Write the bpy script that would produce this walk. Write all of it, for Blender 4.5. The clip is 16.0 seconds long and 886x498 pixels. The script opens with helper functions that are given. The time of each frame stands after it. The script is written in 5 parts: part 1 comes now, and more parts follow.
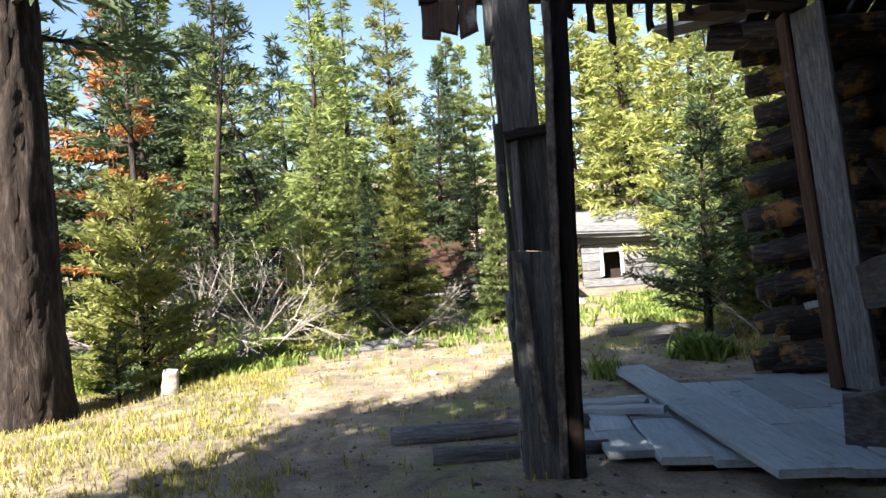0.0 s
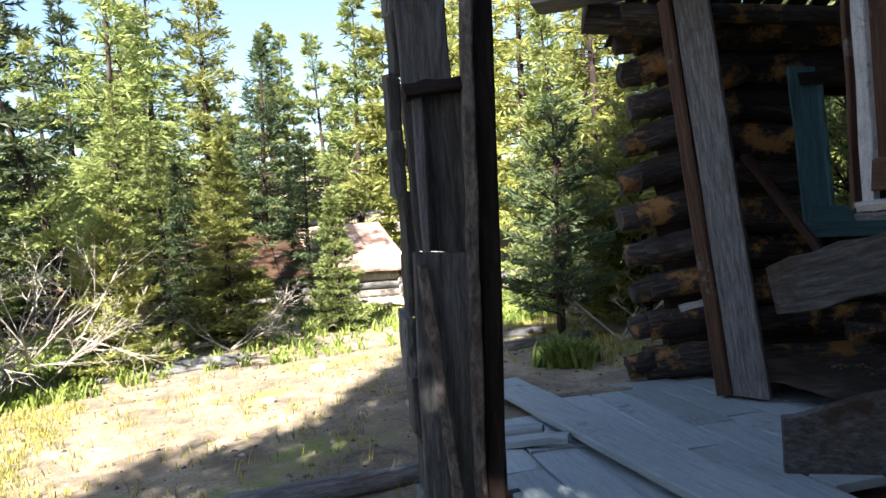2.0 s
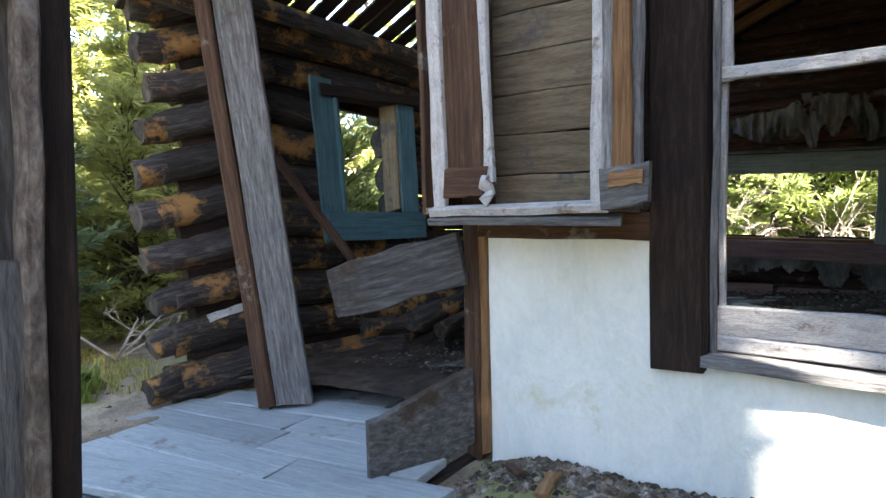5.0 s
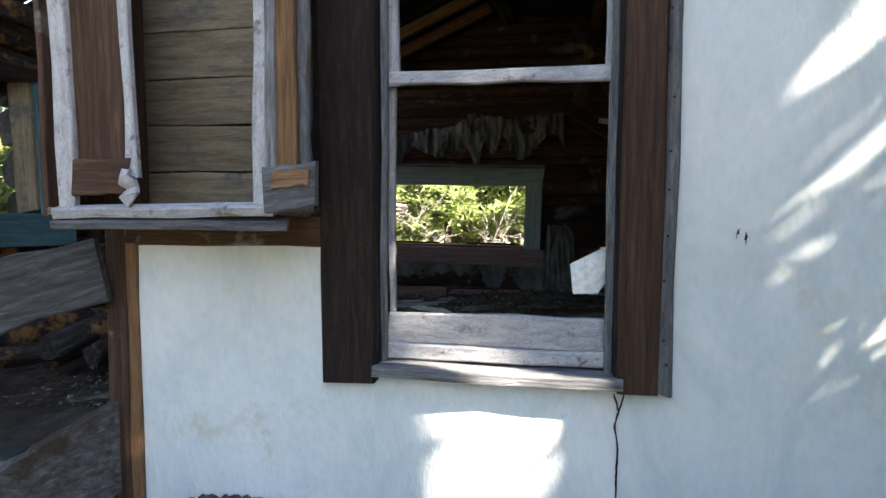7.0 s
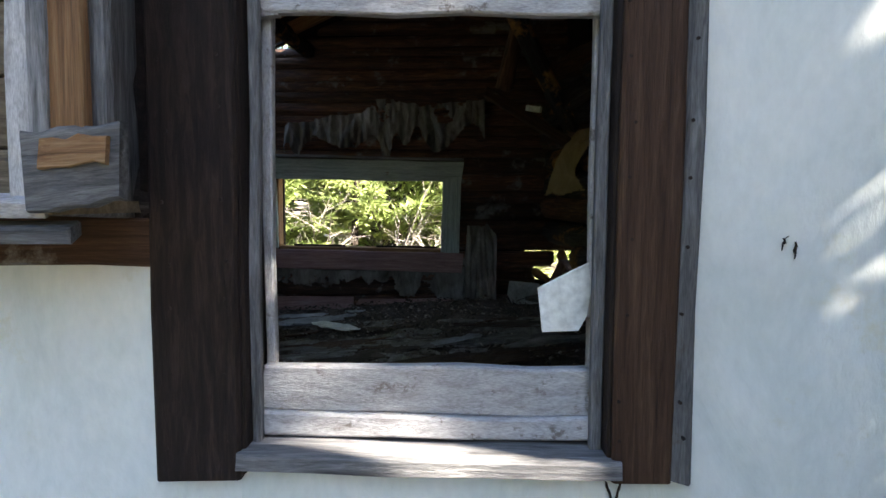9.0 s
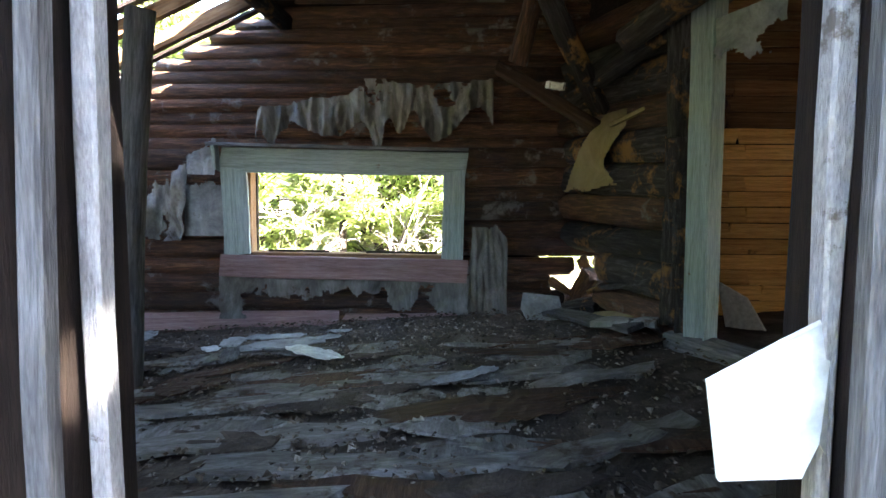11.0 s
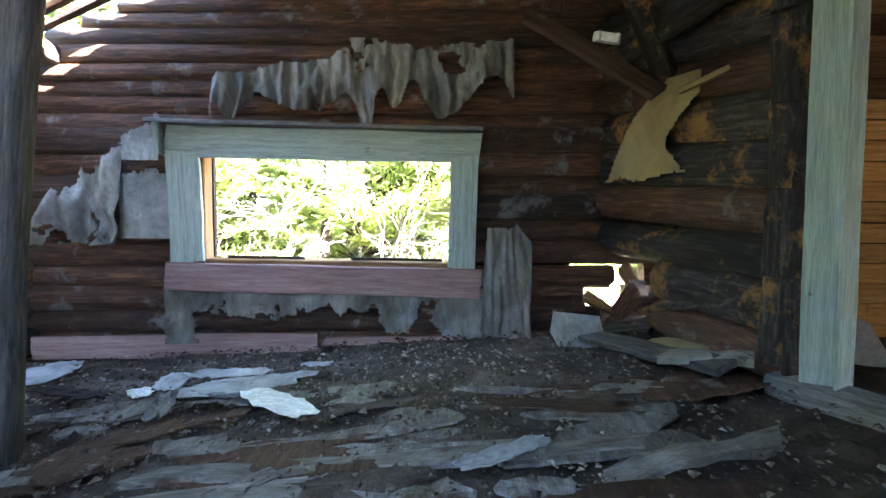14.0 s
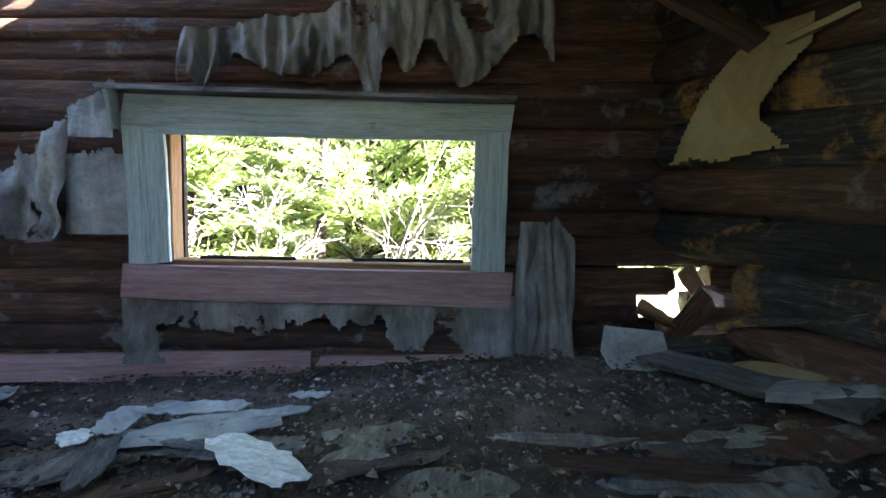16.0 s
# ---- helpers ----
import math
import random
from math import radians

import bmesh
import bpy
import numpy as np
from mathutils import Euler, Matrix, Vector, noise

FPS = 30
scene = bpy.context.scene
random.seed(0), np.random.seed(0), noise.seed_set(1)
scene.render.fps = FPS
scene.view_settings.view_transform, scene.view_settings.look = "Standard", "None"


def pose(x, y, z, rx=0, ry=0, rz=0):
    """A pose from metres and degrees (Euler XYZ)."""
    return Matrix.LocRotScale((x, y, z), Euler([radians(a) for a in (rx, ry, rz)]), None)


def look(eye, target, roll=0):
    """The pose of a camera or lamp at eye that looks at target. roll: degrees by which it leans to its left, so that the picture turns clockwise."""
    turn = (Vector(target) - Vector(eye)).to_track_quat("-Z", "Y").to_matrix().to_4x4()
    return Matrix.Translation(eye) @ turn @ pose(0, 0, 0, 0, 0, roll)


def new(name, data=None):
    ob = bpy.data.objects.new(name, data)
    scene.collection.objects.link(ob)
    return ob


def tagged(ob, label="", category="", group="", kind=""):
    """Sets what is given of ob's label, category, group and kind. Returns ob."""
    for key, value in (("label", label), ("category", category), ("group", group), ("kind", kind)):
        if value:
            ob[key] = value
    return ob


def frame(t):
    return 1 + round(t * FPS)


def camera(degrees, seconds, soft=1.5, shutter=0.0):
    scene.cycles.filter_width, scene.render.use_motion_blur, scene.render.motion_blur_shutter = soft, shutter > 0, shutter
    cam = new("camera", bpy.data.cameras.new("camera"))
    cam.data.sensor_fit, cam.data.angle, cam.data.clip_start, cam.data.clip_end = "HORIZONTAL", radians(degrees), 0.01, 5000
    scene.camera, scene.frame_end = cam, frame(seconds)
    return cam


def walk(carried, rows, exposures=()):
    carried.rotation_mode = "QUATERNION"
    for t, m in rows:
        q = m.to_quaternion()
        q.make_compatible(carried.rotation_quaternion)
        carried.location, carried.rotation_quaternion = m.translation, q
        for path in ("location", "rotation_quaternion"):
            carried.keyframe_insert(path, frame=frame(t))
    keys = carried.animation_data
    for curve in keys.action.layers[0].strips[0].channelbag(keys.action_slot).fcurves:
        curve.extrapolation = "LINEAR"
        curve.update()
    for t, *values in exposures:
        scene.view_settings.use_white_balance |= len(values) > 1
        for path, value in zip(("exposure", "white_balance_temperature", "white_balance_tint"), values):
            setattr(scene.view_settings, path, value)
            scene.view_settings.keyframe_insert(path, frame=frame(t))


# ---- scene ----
cam = camera(70.0, 16.0)
PATH = [
    (0, (0.379, -0.392, 1.186), (0.02, 1.575, 1.146), -4.6),
    (0.5, (0.27, -0.169, 1.175), (-0.069, 1.801, 1.139), -4.6),
    (1, (0.145, 0.101, 1.178), (-0.083, 2.087, 1.131), -4.5),
    (1.5, (0.055, 0.367, 1.179), (0.041, 2.366, 1.113), -4.4),
    (2, (-0.021, 0.63, 1.182), (0.183, 2.618, 1.098), -4.2),
    (2.5, (-0.094, 0.891, 1.175), (0.331, 2.843, 1.077), -3.8),
    (3, (-0.168, 1.137, 1.179), (0.473, 3.028, 1.064), -3.6),
    (3.5, (-0.241, 1.373, 1.181), (0.66, 3.154, 1.05), -3.2),
    (4, (-0.3, 1.483, 1.178), (0.855, 3.11, 1.032), -2.5),
    (4.5, (-0.307, 1.453, 1.185), (1.084, 2.882, 1.03), -2.1),
    (5, (-0.271, 1.421, 1.18), (1.321, 2.622, 1.021), -1.4),
    (5.2, (-0.241, 1.397, 1.176), (1.414, 2.509, 1.018), -1.2),
    (7.5, (0.163, 1.421, 1.157), (2.141, 1.674, 1.009), 0.3),
    (8, (0.382, 1.476, 1.154), (2.364, 1.705, 1.002), 0.3),
    (8.5, (0.635, 1.53, 1.149), (2.623, 1.697, 0.997), 0.4),
    (9, (0.905, 1.563, 1.146), (2.899, 1.622, 0.997), 0.4),
    (11.5, (2.131, 1.702, 1.118), (4.125, 1.732, 0.971), 0.3),
    (12, (2.329, 1.754, 1.118), (4.324, 1.768, 0.97), 0.3),
    (12.5, (2.535, 1.776, 1.111), (4.529, 1.787, 0.962), 0.3),
    (13, (2.728, 1.806, 1.095), (4.722, 1.81, 0.947), 0.3),
    (13.5, (2.918, 1.816, 1.091), (4.913, 1.814, 0.945), 0.4),
    (14, (3.136, 1.82, 1.072), (5.131, 1.821, 0.926), 0.4),
    (14.5, (3.355, 1.851, 1.055), (5.349, 1.847, 0.907), 0.4),
    (15, (3.57, 1.885, 1.029), (5.565, 1.878, 0.886), 0.4),
    (15.5, (3.775, 1.921, 1.023), (5.77, 1.915, 0.874), 0.5),
    (16, (3.986, 1.973, 1.003), (5.981, 1.962, 0.856), 0.5),
]
EXPOSURES = [(0, 2.35, 6500, 10), (2.5, 2.85, 6600, 10), (3.5, 3.5, 6700, 10), (4.5, 4.3, 7000, 10), (5.2, 4.3, 7000, 10), (8, 3.95, 6900, 10), (9.2, 4.05, 6900, 10), (11.3, 6.5, 6600, 10), (12, 6.8, 6500, 10), (14, 6.9, 6300, 10), (16, 6.05, 6100, 10)]
walk(cam, [(t, look(eye, target, roll)) for t, eye, target, roll in PATH], EXPOSURES)

# ---- light ----
SUN_TO = Vector((-0.24, -0.72, 0.62)).normalized()
world = bpy.data.worlds.new("sky")
scene.world = world
world.use_nodes = True
_n = world.node_tree.nodes
_sky = _n.new("ShaderNodeTexSky")
_sky.sky_type = "NISHITA"
_sky.sun_disc = False
_sky.sun_elevation = math.asin(SUN_TO.z)
_sky.sun_rotation = math.atan2(SUN_TO.x, SUN_TO.y)
world.node_tree.links.new(_sky.outputs[0], _n["Background"].inputs[0])
_n["Background"].inputs[1].default_value = 0.057
_sun = bpy.data.lights.new("sun", "SUN")
_sun.energy, _sun.angle, _sun.color = 5.0, radians(0.5), (1.0, 0.93, 0.82)
new("sun", _sun).matrix_world = SUN_TO.to_track_quat("Z", "Y").to_matrix().to_4x4()

# ---- materials ----
R = random.Random(7)


def mat(name, cols, scale=6.0, stretch=(1, 1, 1), rough=0.8, bump=0.4, fine=60.0, vary=0.25, stain=None, grain=0.28, spec=0.3, trans=0.0, island=False):
    """A worn surface: a ramp of colours over stretched noise, a second scale of grain, stains, relief and variation by object."""
    m = bpy.data.materials.new(name)
    m.use_nodes = True
    t = m.node_tree
    nd, ln = t.nodes, t.links
    bs = nd["Principled BSDF"]
    co = nd.new("ShaderNodeTexCoord")
    mp = nd.new("ShaderNodeMapping")
    mp.inputs["Scale"].default_value = stretch
    info = nd.new("ShaderNodeObjectInfo")
    off = nd.new("ShaderNodeVectorMath")
    off.operation = "MULTIPLY"
    comb = nd.new("ShaderNodeCombineXYZ")
    for k in range(3):
        ln.new(info.outputs["Random"], comb.inputs[k])
    off.inputs[1].default_value = (31, 17, 23)
    ln.new(comb.outputs[0], off.inputs[0])
    add = nd.new("ShaderNodeVectorMath")
    ln.new(co.outputs["Object"], add.inputs[0])
    ln.new(off.outputs[0], add.inputs[1])
    ln.new(add.outputs[0], mp.inputs["Vector"])
    n1 = nd.new("ShaderNodeTexNoise")
    n1.inputs["Scale"].default_value, n1.inputs["Detail"].default_value, n1.inputs["Roughness"].default_value = scale, 8, 0.7
    n1.inputs["Distortion"].default_value = 0.5
    ln.new(mp.outputs[0], n1.inputs["Vector"])
    ramp = nd.new("ShaderNodeValToRGB")
    el = ramp.color_ramp.elements
    for k, c in enumerate(cols):
        p = 0.3 + 0.4 * k / max(1, len(cols) - 1)
        e = el[k] if k < 2 else el.new(p)
        e.position = p
        e.color = (*c, 1)
    ln.new(n1.outputs["Fac"], ramp.inputs[0])
    n2 = nd.new("ShaderNodeTexNoise")
    n2.inputs["Scale"].default_value, n2.inputs["Detail"].default_value = fine, 4
    ln.new(mp.outputs[0], n2.inputs["Vector"])
    col = ramp.outputs[0]

    def mixc(fac, a, b, kind="MIX", f=0.5):
        x = nd.new("ShaderNodeMix")
        x.data_type, x.blend_type = "RGBA", kind
        if fac is None:
            x.inputs[0].default_value = f
        else:
            ln.new(fac, x.inputs[0])
        ln.new(a, x.inputs[6])
        if isinstance(b, tuple):
            x.inputs[7].default_value = (*b, 1)
        else:
            ln.new(b, x.inputs[7])
        return x.outputs[2]

    g = nd.new("ShaderNodeMapRange")
    g.inputs[1].default_value, g.inputs[2].default_value, g.inputs[3].default_value, g.inputs[4].default_value = 0.3, 0.7, 1 - grain, 1 + 0.7 * grain
    ln.new(n2.outputs["Fac"], g.inputs[0])
    col = mixc(None, col, g.outputs[0], "MULTIPLY", 0.8)
    v = nd.new("ShaderNodeMapRange")
    v.inputs[3].default_value, v.inputs[4].default_value = 1 - vary, 1 + vary
    if island:
        geo = nd.new("ShaderNodeNewGeometry")
        ln.new(geo.outputs["Random Per Island"], v.inputs[0])
    else:
        ln.new(info.outputs["Random"], v.inputs[0])
    col = mixc(None, col, v.outputs[0], "MULTIPLY", 1.0)
    if stain:
        c, sc, lo = stain
        n3 = nd.new("ShaderNodeTexNoise")
        n3.inputs["Scale"].default_value, n3.inputs["Detail"].default_value, n3.inputs["Roughness"].default_value = sc, 9, 0.72
        ln.new(add.outputs[0], n3.inputs["Vector"])
        s = nd.new("ShaderNodeMapRange")
        s.inputs[1].default_value, s.inputs[2].default_value = lo, lo + 0.07
        ln.new(n3.outputs["Fac"], s.inputs[0])
        col = mixc(s.outputs[0], col, c)
    ln.new(col, bs.inputs["Base Color"])
    bs.inputs["Roughness"].default_value = rough
    bs.inputs["Specular IOR Level"].default_value = spec
    if bump:
        b1 = nd.new("ShaderNodeBump")
        b1.inputs["Strength"].default_value, b1.inputs["Distance"].default_value = bump, 0.03
        ln.new(n1.outputs["Fac"], b1.inputs["Height"])
        b2 = nd.new("ShaderNodeBump")
        b2.inputs["Strength"].default_value, b2.inputs["Distance"].default_value = bump, 0.006
        ln.new(n2.outputs["Fac"], b2.inputs["Height"])
        ln.new(b1.outputs[0], b2.inputs["Normal"])
        ln.new(b2.outputs[0], bs.inputs["Normal"])
    if trans:
        tr = nd.new("ShaderNodeBsdfTranslucent")
        ln.new(col, tr.inputs[0])
        mx = nd.new("ShaderNodeMixShader")
        mx.inputs[0].default_value = trans
        ln.new(bs.outputs[0], mx.inputs[1])
        ln.new(tr.outputs[0], mx.inputs[2])
        ln.new(mx.outputs[0], nd["Material Output"].inputs[0])
    return m


GR = (0.6, 11, 11)
GREY = mat("weathered_grey_wood", [(0.045, 0.045, 0.05), (0.13, 0.13, 0.138), (0.24, 0.24, 0.25)], 4, (1.1, 11, 11), 0.85, 0.5, 26, 0.3, ((0.09, 0.065, 0.05), 1.6, 0.6))
DECK = mat("weathered_deck_wood", [(0.230, 0.265, 0.288), (0.304, 0.350, 0.381), (0.368, 0.420, 0.453)], 4, (0.9, 10, 10), 0.85, 0.4, 30, 0.22, ((0.17, 0.155, 0.14), 2.0, 0.60), grain=0.2)
# GREY at about half its value, for the darker boards and posts
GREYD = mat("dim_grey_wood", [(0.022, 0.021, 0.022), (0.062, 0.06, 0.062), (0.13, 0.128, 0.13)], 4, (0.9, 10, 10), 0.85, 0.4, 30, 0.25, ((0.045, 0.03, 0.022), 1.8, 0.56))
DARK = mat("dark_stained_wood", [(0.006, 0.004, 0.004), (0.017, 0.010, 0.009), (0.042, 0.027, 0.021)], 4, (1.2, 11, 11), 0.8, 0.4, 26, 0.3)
BROWN = mat("brown_wood", [(0.023, 0.011, 0.008), (0.058, 0.029, 0.018), (0.104, 0.062, 0.039)], 4, GR, 0.75, 0.4, 26, 0.3, ((0.20, 0.19, 0.18), 1.5, 0.6))
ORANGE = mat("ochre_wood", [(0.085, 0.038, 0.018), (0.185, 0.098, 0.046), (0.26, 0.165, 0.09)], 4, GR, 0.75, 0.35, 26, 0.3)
LOGM = mat("dark_log", [(0.011, 0.011, 0.011), (0.039, 0.032, 0.031), (0.109, 0.103, 0.103)], 5, (0.7, 7, 7), 0.85, 1.0, 22, 0.4, ((0.30, 0.16, 0.06), 2.4, 0.535))
LOGEND = mat("log_end_grain", [(0.014, 0.012, 0.012), (0.05, 0.043, 0.04), (0.10, 0.088, 0.08)], 9, (1, 1, 1), 0.9, 0.8, 40, 0.3)
LOGIN = mat("inner_log", [(0.014, 0.007, 0.005), (0.068, 0.029, 0.017), (0.20, 0.10, 0.055)], 5, (0.9, 8, 8), 0.6, 1.0, 45, 0.55, ((0.20, 0.19, 0.19), 2.6, 0.57), grain=0.5, spec=0.5)
BARK = mat("bark", [(0.006, 0.004, 0.004), (0.026, 0.018, 0.015), (0.085, 0.066, 0.056)], 16, (1, 1, 0.2), 0.95, 1.0, 30, 0.2)
BARKL = mat("pale_dry_bark", [(0.05, 0.04, 0.034), (0.17, 0.14, 0.125), (0.34, 0.30, 0.275)], 22, (0.5, 1, 1), 0.95, 1.0, 60, 0.2)
TWIG = mat("dead_twig", [(0.16, 0.14, 0.12), (0.30, 0.27, 0.25), (0.42, 0.39, 0.36)], 9, (1, 1, 1), 0.9, 0.3, 30, 0.3)
PLASTER = mat("white_plaster", [(0.56, 0.61, 0.61), (0.69, 0.72, 0.72), (0.77, 0.78, 0.77)], 2.4, (1, 1, 0.55), 0.85, 0.45, 42, 0.02, grain=0.05, stain=((0.58, 0.58, 0.50), 1.3, 0.60))
WHITE = mat("worn_white_paint", [(0.255, 0.241, 0.246), (0.391, 0.387, 0.405), (0.493, 0.490, 0.510)], 4, (2.5, 9, 9), 0.7, 0.4, 30, 0.1, stain=((0.17, 0.15, 0.14), 16, 0.58))
TAN = mat("unpainted_tan_board", [(0.10, 0.078, 0.052), (0.185, 0.145, 0.098), (0.26, 0.215, 0.155)], 3.5, (0.9, 8, 8), 0.8, 0.3, 26, 0.22, stain=((0.10, 0.10, 0.105), 2.2, 0.55))
BLUE = mat("blue_paint", [(0.035, 0.075, 0.088), (0.065, 0.145, 0.175), (0.09, 0.19, 0.225)], 4, GR, 0.7, 0.3, 26, 0.1, ((0.03, 0.03, 0.03), 3, 0.64))
GREEN = mat("pale_green_paint", [(0.20, 0.25, 0.24), (0.33, 0.40, 0.39), (0.42, 0.49, 0.49)], 4, GR, 0.7, 0.35, 26, 0.1, ((0.13, 0.06, 0.035), 5, 0.63))
PINK = mat("faded_pink_paint", [(0.195, 0.112, 0.112), (0.285, 0.180, 0.180), (0.360, 0.270, 0.270)], 4, GR, 0.75, 0.3, 26, 0.1, ((0.12, 0.07, 0.06), 4, 0.64))
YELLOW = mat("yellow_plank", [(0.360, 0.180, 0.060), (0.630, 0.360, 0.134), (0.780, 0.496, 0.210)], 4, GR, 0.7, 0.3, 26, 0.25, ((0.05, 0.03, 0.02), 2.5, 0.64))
PAPER = mat("torn_paper", [(0.104, 0.104, 0.104), (0.264, 0.272, 0.28), (0.416, 0.424, 0.432)], 3.2, (1, 1, 1), 0.9, 0.5, 40, 0.2, grain=0.12, stain= ((0.12, 0.08, 0.05), 3, 0.63))
CARD = mat("yellowed_card", [(0.155, 0.112, 0.048), (0.248, 0.192, 0.102), (0.298, 0.248, 0.150)], 3, (1, 1, 1), 0.9, 0.3, 40, 0.1, grain=0.08)
PALE = mat("pale_card", [(0.5, 0.5, 0.47), (0.65, 0.66, 0.64), (0.75, 0.75, 0.73)], 3, (1, 1, 1), 0.9, 0.3, 40, 0.1)
FLOORB = mat("worn_floor_covering", [(0.046, 0.039, 0.034), (0.131, 0.122, 0.113), (0.273, 0.268, 0.264)], 3, (1.2, 4, 4), 0.75, 0.5, 26, 0.3, stain=((0.045, 0.03, 0.02), 2.4, 0.56))
PAPERD = mat("stained_grey_paper", [(0.06, 0.054, 0.048), (0.17, 0.165, 0.16), (0.34, 0.34, 0.34)], 3.0, (1, 1.6, 0.7), 0.9, 0.4, 40, 0.2, grain=0.12, stain=((0.08, 0.055, 0.035), 3, 0.60))
DIRT = mat("floor_dirt", [(0.019, 0.014, 0.011), (0.062, 0.047, 0.038), (0.142, 0.116, 0.097)], 3.5, (1, 1, 1), 0.95, 0.9, 60, 0.0)
LITTER = mat("litter", [(0.03, 0.022, 0.017), (0.085, 0.066, 0.05), (0.33, 0.31, 0.29)], 9, (1, 1, 1), 0.9, 0.3, 40, 0.7, island=True)
STONE = mat("stone", [(0.16, 0.15, 0.14), (0.28, 0.27, 0.25), (0.4, 0.38, 0.36)], 8, (1, 1, 1), 0.9, 0.6, 50, 0.3)
GROUND = mat("dry_ground", [(0.085, 0.068, 0.052), (0.21, 0.172, 0.128), (0.36, 0.305, 0.225)], 2.2, (1, 1, 1), 0.95, 1.0, 55, 0.0, ((0.17, 0.18, 0.07), 0.55, 0.53), grain=0.4)
RUST = mat("rusty_roof", [(0.16, 0.06, 0.04), (0.36, 0.24, 0.2), (0.55, 0.5, 0.46)], 2.5, (1, 1, 1), 0.6, 0.3, 30, 0.2)
NEEDLE = mat("needles", [(0.103, 0.136, 0.046), (0.185, 0.233, 0.078), (0.294, 0.320, 0.117)], 1.4, (1, 1, 1), 0.6, 0, 20, 0.35, trans=0.35)
NEEDLED = mat("dark_needles", [(0.030, 0.05, 0.024), (0.061, 0.092, 0.042), (0.099, 0.13, 0.065)], 1.4, (1, 1, 1), 0.6, 0, 20, 0.3, trans=0.25)
# brighter copy of NEEDLE: some sunlit yellow-green is put into the colour
NEEDLEB = mat("bright_needles", [(0.141, 0.165, 0.047), (0.250, 0.272, 0.081), (0.370, 0.369, 0.135)], 1.4, (1, 1, 1), 0.6, 0, 20, 0.2, trans=0.4)
BRNNEEDLE = mat("dead_needles", [(0.20, 0.08, 0.02), (0.34, 0.15, 0.05), (0.42, 0.22, 0.09)], 1.4, (1, 1, 1), 0.7, 0, 20, 0.2, trans=0.3)
GRASS = mat("dry_grass", [(0.152, 0.17, 0.035), (0.292, 0.27, 0.07), (0.468, 0.37, 0.14)], 0.7, (1, 1, 1), 0.8, 0, 20, 0.45, trans=0.3, island=True)
LEAF = mat("green_leaf", [(0.089, 0.140, 0.033), (0.178, 0.240, 0.055), (0.300, 0.340, 0.099)], 2, (1, 1, 1), 0.6, 0, 20, 0.4, trans=0.35, island=True)

# ---- builders ----


def mesh(name, verts, faces, m, smooth=False):
    me = bpy.data.meshes.new(name)
    me.from_pydata([tuple(v) for v in verts], [], faces)
    me.materials.append(m)
    if smooth:
        me.polygons.foreach_set("use_smooth", [True] * len(me.polygons))
    return me


def root(name, loc, label, category, group="", kind=""):
    ob = new(name)
    ob.location = loc
    ob.empty_display_size = 0.1
    return tagged(ob, label, category, group, kind)


def part(name, me, m=None, parent=None, label=""):
    """One mesh object at the pose m in the world, under a thing whose pose is a plain shift."""
    ob = new(name, me)
    ob.matrix_basis = m or Matrix()
    if parent:
        ob.parent = parent
        ob.matrix_parent_inverse = Matrix.Translation(parent.location).inverted() if parent.type == "EMPTY" else parent.matrix_basis.inverted()
    return tagged(ob, label)


def along(p0, p1, up=(0, 0, 1)):
    """A pose at p0 with x towards p1 and z near up; and the length."""
    a = Vector(p1) - Vector(p0)
    x = a.normalized()
    y = Vector(up).cross(x).normalized()
    z = x.cross(y)
    m = Matrix((x, y, z)).transposed().to_4x4()
    m.translation = p0
    return m, a.length


def plank_mesh(L, w, th, m, rag=0.006, seg=5, ends=0.02):
    """A board along x, centred across, with its top at z = 0: uneven edges, ragged ends, a small chamfer."""
    vs, fs = [], []
    c = min(th, w) * 0.16
    for i in range(seg + 1):
        x = L * i / seg
        j = lambda: R.uniform(-rag, rag)
        a, b, h = w / 2 + j(), w / 2 + j(), j() * 0.6
        e = R.uniform(-ends, ends) if i in (0, seg) else 0
        vs += [(x + e, -a, h - th), (x + e * 0.6, -a, h - c), (x + e, -a + c, h), (x - e, b - c, h), (x - e * 0.7, b, h - c), (x - e, b, h - th)]
    for i in range(seg):
        for k in range(6):
            p, q = 6 * i + k, 6 * i + (k + 1) % 6
            fs.append((p, p + 6, q + 6, q))
    fs += [tuple(range(6)), tuple(6 * seg + k for k in reversed(range(6)))]
    return mesh("plank", vs, fs, m)


def plank(name, p0, p1, w, th, m, parent, up=(0, 0, 1), label="", rag=0.006, seg=5):
    mx, L = along(p0, p1, up)
    return part(name, plank_mesh(L, w, th, m, rag, seg), mx, parent, label)


